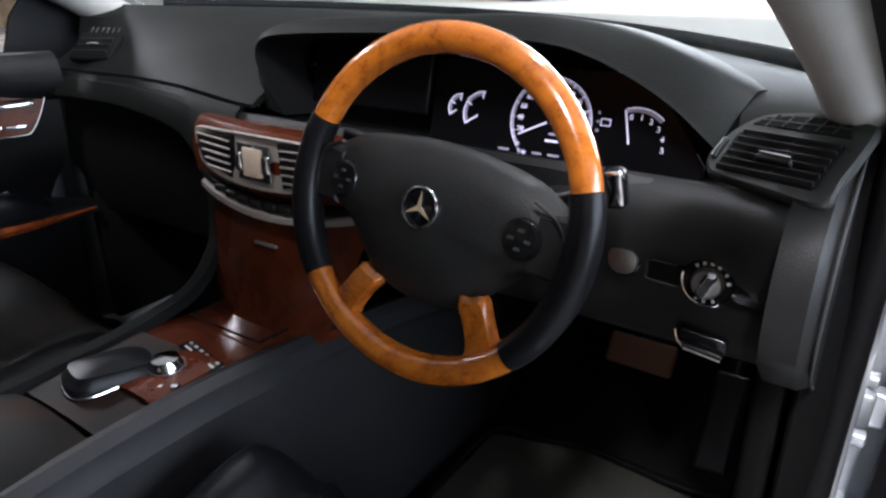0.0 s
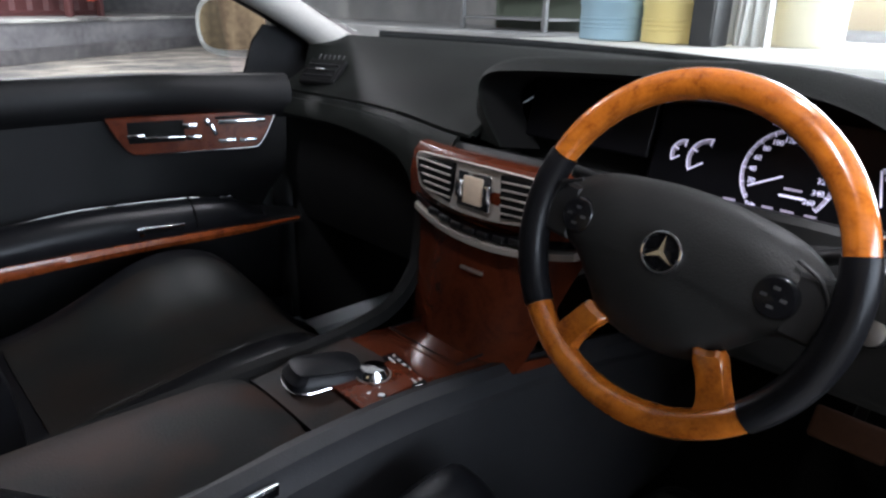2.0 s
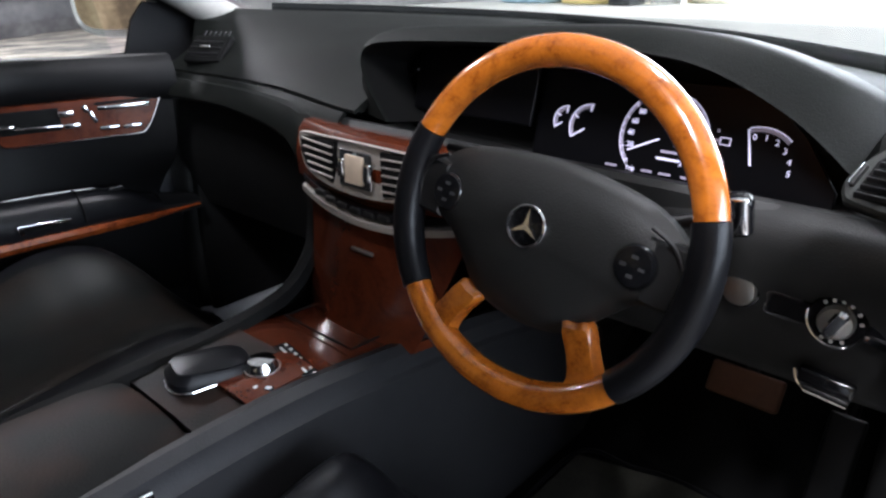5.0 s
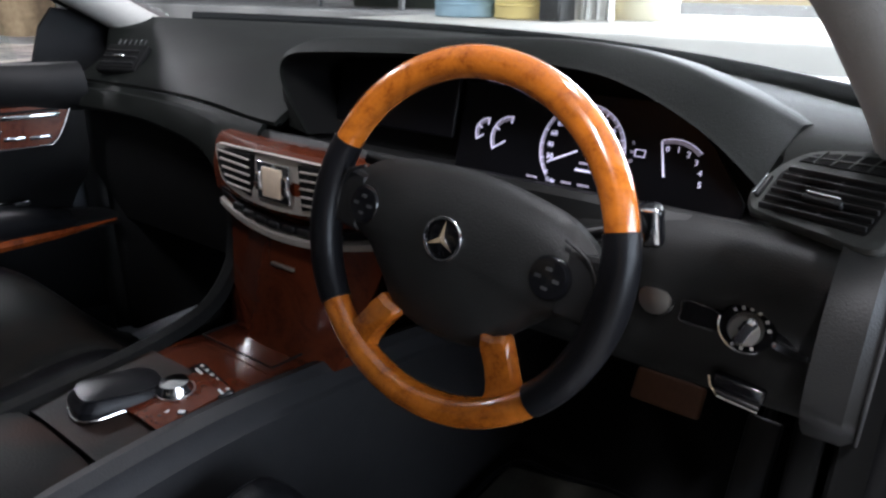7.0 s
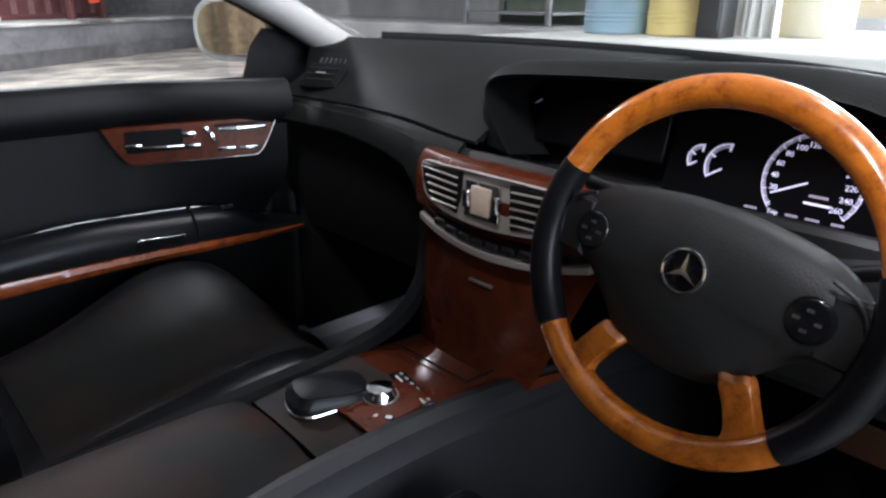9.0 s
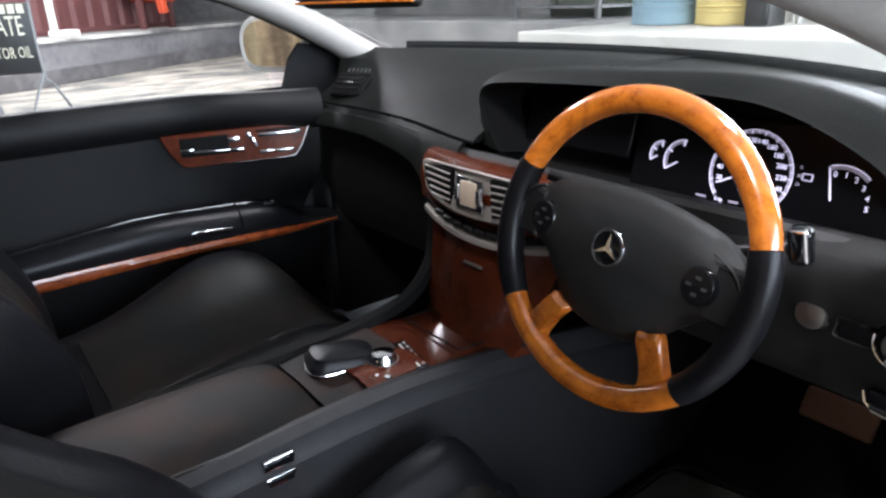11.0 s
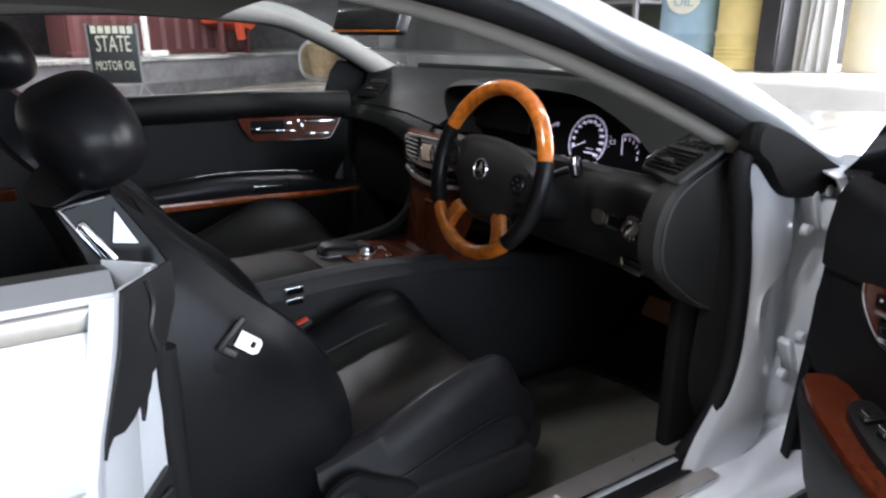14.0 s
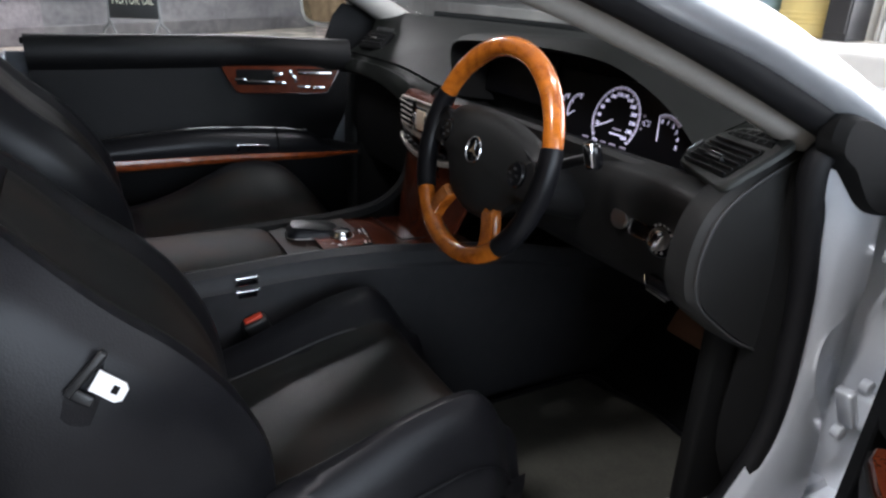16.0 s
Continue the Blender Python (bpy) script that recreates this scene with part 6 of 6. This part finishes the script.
def open_door(m):
    """The driver's door swung wide, in its own frame: hinge at the origin, body towards -y, cabin towards -x."""
    d = thing("driver_door", m, "open driver's door with black trim and wood panel", "car door", "front doors")
    ys = [-0.02 - 1.08 * i / 30 for i in range(31)]

    def low(y):
        return 0.853 + 0.17 * min(0.42, max(0.0, -0.042 - y))

    part("upper_trim", loft([[(0.02, y, 1.010), (0.0, y, 1.022), (-0.020, y, 1.024), (-0.042, y, 1.012), (-0.055, y, 0.985), (-0.060, y, 0.5 * (0.985 + low(y))), (-0.056, y, low(y) + 0.012), (-0.044, y, low(y)), (-0.030, y, low(y) - 0.006)] for y in ys], thick=-0.01), DOOR_BLACK, d, "black padded upper door trim")
    part("middle_lining", loft([[(-0.030, y, low(y) + 0.002), (-0.046, y, low(y) - 0.012), (-0.052, y, 0.80), (-0.050, y, 0.74), (-0.050, y, 0.69), (-0.040, y, 0.66)] for y in ys], thick=-0.01), DOOR_BLACK, d, "black leather middle lining")
    part("front_edge", loft([[(0.05, -0.004, z), (0.0, -0.006, z), (-0.040, -0.010, z), (-0.052, -0.020, z), (-0.050, -0.040, z)] for z in (0.42, 0.6, 0.8, 0.92, 1.0)], thick=-0.006), RUBBER, d, "black front edge with its seal")
    # control panel: slanted rounded front, wood face with bright rim
    face = Matrix(((0, 0, -1, -0.058), (1, 0, 0, 0), (0, 1, 0, 0), (0, 0, 0, 1)))
    outline = [(-0.176, 0.884), (-0.182, 0.868), (-0.200, 0.848), (-0.232, 0.828), (-0.262, 0.820), (-0.30, 0.824), (-0.40, 0.852), (-0.60, 0.875), (-0.60, 0.945), (-0.46, 0.935), (-0.34, 0.918), (-0.24, 0.900), (-0.19, 0.890)]
    cp = part("control_panel", plate(outline, 0.014, 0.003, 0, face), WOOD_DARK, d, "red-brown wood door control panel")
    part("panel_rim", tube([(-0.0735, y, z) for y, z in ((-0.178, 0.886), (-0.183, 0.868), (-0.200, 0.848), (-0.232, 0.828), (-0.264, 0.8195), (-0.30, 0.8235), (-0.40, 0.8515))], 0.0022, 40, 8), CHROME, cp, "bright front rim")

    def on(name, w, h, t, y, z, mat, lean=10, label="", lift=0.014):
        bm = box(w, h, t, min(0.002, 0.3 * h), (y, z, lift + t / 2), (0, 0, -lean))
        bmesh.ops.transform(bm, matrix=face, verts=bm.verts)
        return part(name, bm, mat, cp, label)

    on("key_recess", 0.150, 0.020, 0.002, -0.295, 0.889, MATTE, label="black key recess")
    for k in range(4):
        on("memory_key", 0.020, 0.010, 0.005, -0.245 - 0.030 * k, 0.884 + 0.0055 * k, GLOSS, label="black memory key", lift=0.016)
        on("key_mark", 0.004, 0.004, 0.001, -0.245 - 0.030 * k, 0.884 + 0.0055 * k, SHELL, lift=0.0212)
    on("seat_switch", 0.135, 0.006, 0.008, -0.300, 0.872, SATIN, label="satin seat switch bar")
    on("handle_recess", 0.085, 0.024, 0.002, -0.285, 0.848, MATTE, label="black handle recess")
    on("lock_key", 0.024, 0.009, 0.006, -0.268, 0.845, GLOSS, lift=0.016)
    on("lock_key", 0.024, 0.009, 0.006, -0.300, 0.850, GLOSS, lift=0.016)
    on("door_pull", 0.012, 0.050, 0.018, -0.335, 0.866, CHROME, -6, "chrome door pull")
    on("door_pull", 0.070, 0.008, 0.014, -0.305, 0.838, CHROME, label="chrome door pull")
    on("handle_recess", 0.16, 0.046, 0.002, -0.44, 0.893, MATTE, label="black handle recess")
    # armrest: a wood ledge round the switch pod
    ledge = [(-0.070, -0.150), (-0.112, -0.150), (-0.128, -0.172), (-0.142, -0.226), (-0.152, -0.29), (-0.158, -0.37), (-0.158, -0.44), (-0.153, -0.508), (-0.139, -0.62), (-0.13, -0.80), (-0.04, -0.80), (-0.04, -0.30), (-0.045, -0.22)]
    ar = part("armrest_ledge", plate(ledge, 0.022, 0.005, 0, pose(0, 0, 0.682)), WOOD_DARK, d, "red-brown wood ledge of the armrest")
    pod = part("switch_pod", plate([(-0.120, -0.330), (-0.108, -0.280), (-0.084, -0.254), (-0.055, -0.262), (-0.040, -0.32), (-0.038, -0.45), (-0.045, -0.60), (-0.090, -0.61), (-0.116, -0.52), (-0.126, -0.42)], 0.016, 0.005, 60, pose(0, 0, 0.702), 0.006), PLASTIC, d, "black window switch pod")
    for k in range(4):
        x, y = -0.094 + 0.006 * k, -0.322 - 0.039 * k
        sw_ = part("window_switch", box(0.034, 0.018, 0.012, 0.004, (x, y, 0.727), (8, -6, 12)), PLASTIC, pod, "black window switch with a chrome edge")
        part("switch_edge", joined(box(0.036, 0.0035, 0.006, 0.001, (x, y - 0.009, 0.732), (8, -6, 12)), box(0.008, 0.016, 0.003, 0.001, (x - 0.010, y, 0.7345), (8, -6, 12))), CHROME, sw_, "chrome switch edge")
    part("pull_cup", box(0.062, 0.10, 0.020, 0.008, (-0.082, -0.545, 0.720), (0, 0, 6)), LEATHER, d, "black leather pull cup")
    part("cup_edge", tube([(-0.116, -0.495, 0.729), (-0.085, -0.490, 0.733), (-0.052, -0.497, 0.731)], 0.0013, 14, 6), SATIN, d, "thin bright edge of the pull cup")
    part("armrest_side", loft([[(x, y, 0.690), (x + 0.004, y, 0.66), (x + 0.018, y - 0.01, 0.60), (x + 0.035, y - 0.02, 0.52), (x + 0.065, y - 0.03, 0.44), (x + 0.10, y - 0.03, 0.37)] for x, y in ((-0.066, -0.146), (-0.110, -0.150), (-0.126, -0.176), (-0.140, -0.228), (-0.150, -0.29), (-0.156, -0.37), (-0.156, -0.44), (-0.151, -0.508), (-0.137, -0.62), (-0.128, -0.80), (-0.12, -1.05))], thick=-0.008), DOOR_BLACK, d, "black armrest side and door pocket")
    part("outer_skin", loft([[(x, y, z) for x, z in ((0.03, 0.99), (0.075, 0.96), (0.10, 0.86), (0.105, 0.6), (0.09, 0.42), (0.06, 0.36))] for y in (-0.03, -0.4, -0.8, -1.15)], thick=-0.003), SILVER, d, "silver door skin")
    part("shut_face", box(0.10, 0.012, 0.62, 0.004, (0.052, -0.008, 0.68)), JAMB, d, "silver painted front shut face")
    part("shut_face", box(0.13, 0.012, 0.62, 0.004, (0.035, -1.13, 0.68)), JAMB, d, "silver painted rear shut face")
    part("lower_lining", box(0.05, 1.08, 0.09, 0.01, (0.035, -0.56, 0.40)), PLASTIC, d)
    part("belt_seal", box(0.012, 1.06, 0.016, 0.004, (0.025, -0.58, 1.018)), RUBBER, d, "black window seal")
    part("mirror_sail", plate([(0.060, 1.004), (0.005, 1.050), (-0.060, 1.132), (-0.074, 1.143), (-0.090, 1.136), (-0.128, 1.090), (-0.158, 1.026), (-0.150, 1.010), (-0.06, 1.002)], 0.014, 0.005, 0, Matrix(((0, 0, -1, -0.020), (1, 0, 0, 0), (0, 1, 0, 0), (0, 0, 0, 1)))), PANEL_BLACK, d, "black triangular mirror sail")
    shape = [(-0.10, -0.035), (-0.06, -0.062), (0.05, -0.06), (0.10, -0.03), (0.10, 0.02), (0.06, 0.062), (-0.05, 0.065), (-0.10, 0.03)]
    at = pose(0.165, -0.085, 1.085, 90, 0, -32)
    mi = part("wing_mirror", plate(shape, 0.085, 0.030, 60, at @ pose(0, 0, -0.080), 0.006), SHELL, d, "silver wing mirror housing")
    part("mirror_rim", tube([(x * 0.97, y * 0.97, 0.004) for x, y in shape], 0.009, 64, 8, True), SHELL, mi, "pale silver mirror rim", m=at)
    part("mirror_glass", plate([(0.9 * x, 0.88 * y) for x, y in shape], 0.003, 0, 60, at @ pose(0, 0, 0.006)), MIRROR, mi, "mirror glass")
    part("mirror_arm", box(0.10, 0.06, 0.04, 0.012, (0.06, -0.075, 1.03), (0, -15, 0)), SHELL, d, "silver mirror foot")
    return d


open_door(pose(0.80, 0.465, -0.045, 0, 3, 0) @ pose(0, 0, 0, 0, 0, 53))

# ---- things on the platforms ----
SIGN_BLACK = material("black_sign_enamel", (0.02, 0.02, 0.022), 0.4, grain=0.4, scale=8)
SIGN_CREAM = material("cream_sign_lettering", (0.80, 0.76, 0.62), 0.6, grain=0.1, scale=20)
STEEL = material("grey_painted_steel", (0.22, 0.22, 0.23), 0.5, 0.3, grain=0.5, scale=20)
sign = thing("sign_board", pose(-3.8, -0.14, 0.504, 0, 0, 75), "small black sign with cream motor oil lettering on a steel stand", "sign")
part("panel", box(0.30, 0.02, 0.38, 0.004, (0, 0, 0.575)), SIGN_BLACK, sign)
words("lettering", "STATE", 0.150, SIGN_CREAM, sign, pose(0, -0.0115, 0.640, 90, 0, 0) @ Matrix.Diagonal((0.52, 1, 1, 1)), 0.001)
words("lettering", "MOTOR OIL", 0.088, SIGN_CREAM, sign, pose(0, -0.0115, 0.500, 90, 0, 0) @ Matrix.Diagonal((0.52, 1, 1, 1)), 0.001)
for k in range(6):
    part("lettering_bar", box(0.034, 0.003, 0.048, 0, (-0.1125 + 0.045 * k, -0.0115, 0.735)), SIGN_CREAM, sign, smooth=False)
for s in (-1, 1):
    part("stand_leg", tube([(s * 0.156, 0, 0.775), (s * 0.156, 0, 0.385), (s * 0.20, 0.02, 0.30), (s * 0.33, 0.06, 0.01)], 0.009, 24, 8), STEEL, sign, "grey steel leg")
    part("stand_brace", tube([(s * 0.156, 0, 0.385), (s * 0.10, -0.06, 0.25), (s * 0.02, -0.16, 0.01)], 0.008, 12, 8), STEEL, sign)
part("stand_crossbar", tube([(-0.156, 0, 0.405), (0.156, 0, 0.405)], 0.008, 8, 8), STEEL, sign)
post_ob = thing("pale_post", ASKEW @ pose(-0.30, 0.60, 0.947), "pale painted post with a small foot beside the container", "post")
part("shaft", box(0.06, 0.06, 0.48, 0.01, (0, 0, 0.24)), WHITE_WALL, post_ob)
part("foot", box(0.16, 0.30, 0.07, 0.015, (0.03, 0.10, 0.035)), WHITE_WALL, post_ob)


def drum(m, name, mat, label):
    d = thing(name, m, label, "oil drum", "old oil drums")
    prof = [(0.275, 0.0), (0.285, 0.012), (0.28, 0.03)]
    for z in (0.29, 0.585):
        prof += [(0.280, z - 0.03), (0.291, z - 0.012), (0.291, z + 0.012), (0.280, z + 0.03)]
    prof += [(0.28, 0.84), (0.286, 0.865), (0.28, 0.88), (0.265, 0.875), (0.26, 0.855)]
    part("shell", lathe(prof, 48), mat, d)
    for z in (0.10, 0.135, 0.17):
        part("rib", lathe([(0.281, z - 0.010), (0.288, z), (0.281, z + 0.010)], 48), mat, d)
    return d


BLUE = material("faded_blue_drum_paint", (0.26, 0.38, 0.46), 0.55, grain=0.5, scale=7, dark=0.55, detail=8)
YELLOW = material("faded_yellow_drum_paint", (0.70, 0.56, 0.22), 0.55, grain=0.4, scale=7, dark=0.6, detail=8)
blue = drum(pose(-2.76, 4.50, 0.934), "oil_drum", BLUE, "faded blue oil drum with a pale round badge")
badge = part("round_badge", lathe([(0.15, 0.0), (0.15, 0.008), (0.0, 0.010)], 40, (0.09, -0.262, 0.60), (90, 0, 20)), SIGN_CREAM, blue, "pale round badge")
words("lettering", "OIL", 0.11, BLUE, badge, pose(0.094, -0.275, 0.545, 90, 0, 20), 0.003)
for k in range(4):
    part("lettering_bar", box(0.035, 0.008, 0.075, 0, (0.015 + 0.05 * k, -0.29 + 0.018 * k, 0.645), (0, 0, 20)), BLUE, badge, smooth=False)
drum(pose(-2.20, 4.56, 0.934), "oil_drum", YELLOW, "faded yellow oil drum")
part_ob = thing("storage_rack", pose(-4.6, 5.4, 0.934), "dark cluttered storage rack beside the drums", "rack")
part("post", box(0.05, 0.05, 1.7, 0.004, (0.6, -0.3, 0.85)), STEEL, part_ob)
part("post", box(0.05, 0.05, 1.7, 0.004, (-0.6, -0.3, 0.85)), STEEL, part_ob)
for z in (0.12, 0.62, 1.12, 1.6):
    part("shelf", box(1.3, 0.6, 0.03, 0.004, (0, 0, z)), STEEL, part_ob)
part("backboard", box(1.3, 0.02, 1.6, 0, (0, 0.31, 0.8)), material("green_grey_board", (0.10, 0.12, 0.09), 0.8, grain=0.8, scale=6), part_ob, smooth=False)
panel = thing("dark_cupboard", pose(-1.84, 4.36, 0.934), "narrow black cupboard beside the yellow drum", "cupboard")
part("carcass", box(0.18, 0.24, 1.8, 0.01, (0, 0, 0.9)), SIGN_BLACK, panel)
part("door_panel", box(0.16, 0.02, 1.7, 0.006, (0, -0.129, 0.9)), SIGN_BLACK, panel)
CREAM = material("cream_painted_concrete", (0.66, 0.62, 0.48), 0.75, grain=0.2, scale=6, dark=0.8)
column = thing("cream_column", pose(-1.42, 5.1, 0.934), "round cream painted column with a collar", "column", kind="structure")
part("shaft", lathe([(0.25, 0.0), (0.25, 0.60), (0.235, 0.62), (0.23, 3.26)], 40), CREAM, column)
part("collar", lathe([(0.245, 0.58), (0.262, 0.59), (0.262, 0.615), (0.245, 0.625)], 40), CREAM, column)
sheet = thing("white_drape", pose(-1.66, 4.62, 0.934), "white cloth drape hanging beside the column", "drape")
rows = [[(0.15 * k + 0.02 * math.sin(9 * k + 2 * z), 0.05 * math.sin(13 * k) * (1.2 - 0.3 * z), z) for z in (0.0, 0.6, 1.2, 2.2)] for k in (j / 14 - 1 for j in range(29))]
part("cloth", loft(rows, thick=0.004), WHITE_WALL, sheet)

# corrugated dark red container and red machine at the west wall
cont = thing("corrugated_container", ASKEW @ pose(-0.85, 1.7, 0.947), "dark red-brown corrugated steel container", "container")
OX = material("dark_oxide_red_paint", (0.105, 0.036, 0.036), 0.6, grain=0.7, scale=5)
rows = []
for i in range(73):
    y = -1.7 + 3.4 * i / 72
    o = 0.02 if (i // 3) % 2 else -0.02
    rows.append([(o, y, 0.02), (o, y, 2.1)])
part("corrugated_side", loft(rows, thick=0.004), OX, cont, smooth=False)
part("bottom_rail", box(0.10, 3.5, 0.06, 0.01, (0.0, 0, 0.03)), OX, cont)
part("body", box(0.3, 3.4, 2.1, 0.01, (-0.2, 0, 1.06)), OX, cont)
ORANGE = material("orange_red_machine_paint", (0.62, 0.085, 0.035), 0.45, grain=0.4, scale=8)
mach = thing("red_machine", ASKEW @ pose(-0.40, 2.5, 0.947) @ Matrix.Scale(1.2, 4), "orange-red steel machine hopper on legs", "machine")
part("hopper", plate([(-0.30, 0.60), (0.34, 0.65), (0.30, 0.40), (0.06, 0.27), (-0.24, 0.35)], 0.5, 0.02, 0, Matrix(((0, 0, -1, 0.2), (1, 0, 0, 0), (0, 1, 0, 0), (0, 0, 0, 1)))), ORANGE, mach)
part("mast", box(0.08, 0.08, 0.9, 0.01, (0.25, -0.30, 0.60), (12, 0, 0)), ORANGE, mach)
for y in (-0.25, 0.25):
    part("leg", box(0.06, 0.06, 0.40, 0.006, (0, y, 0.20)), OX, mach)
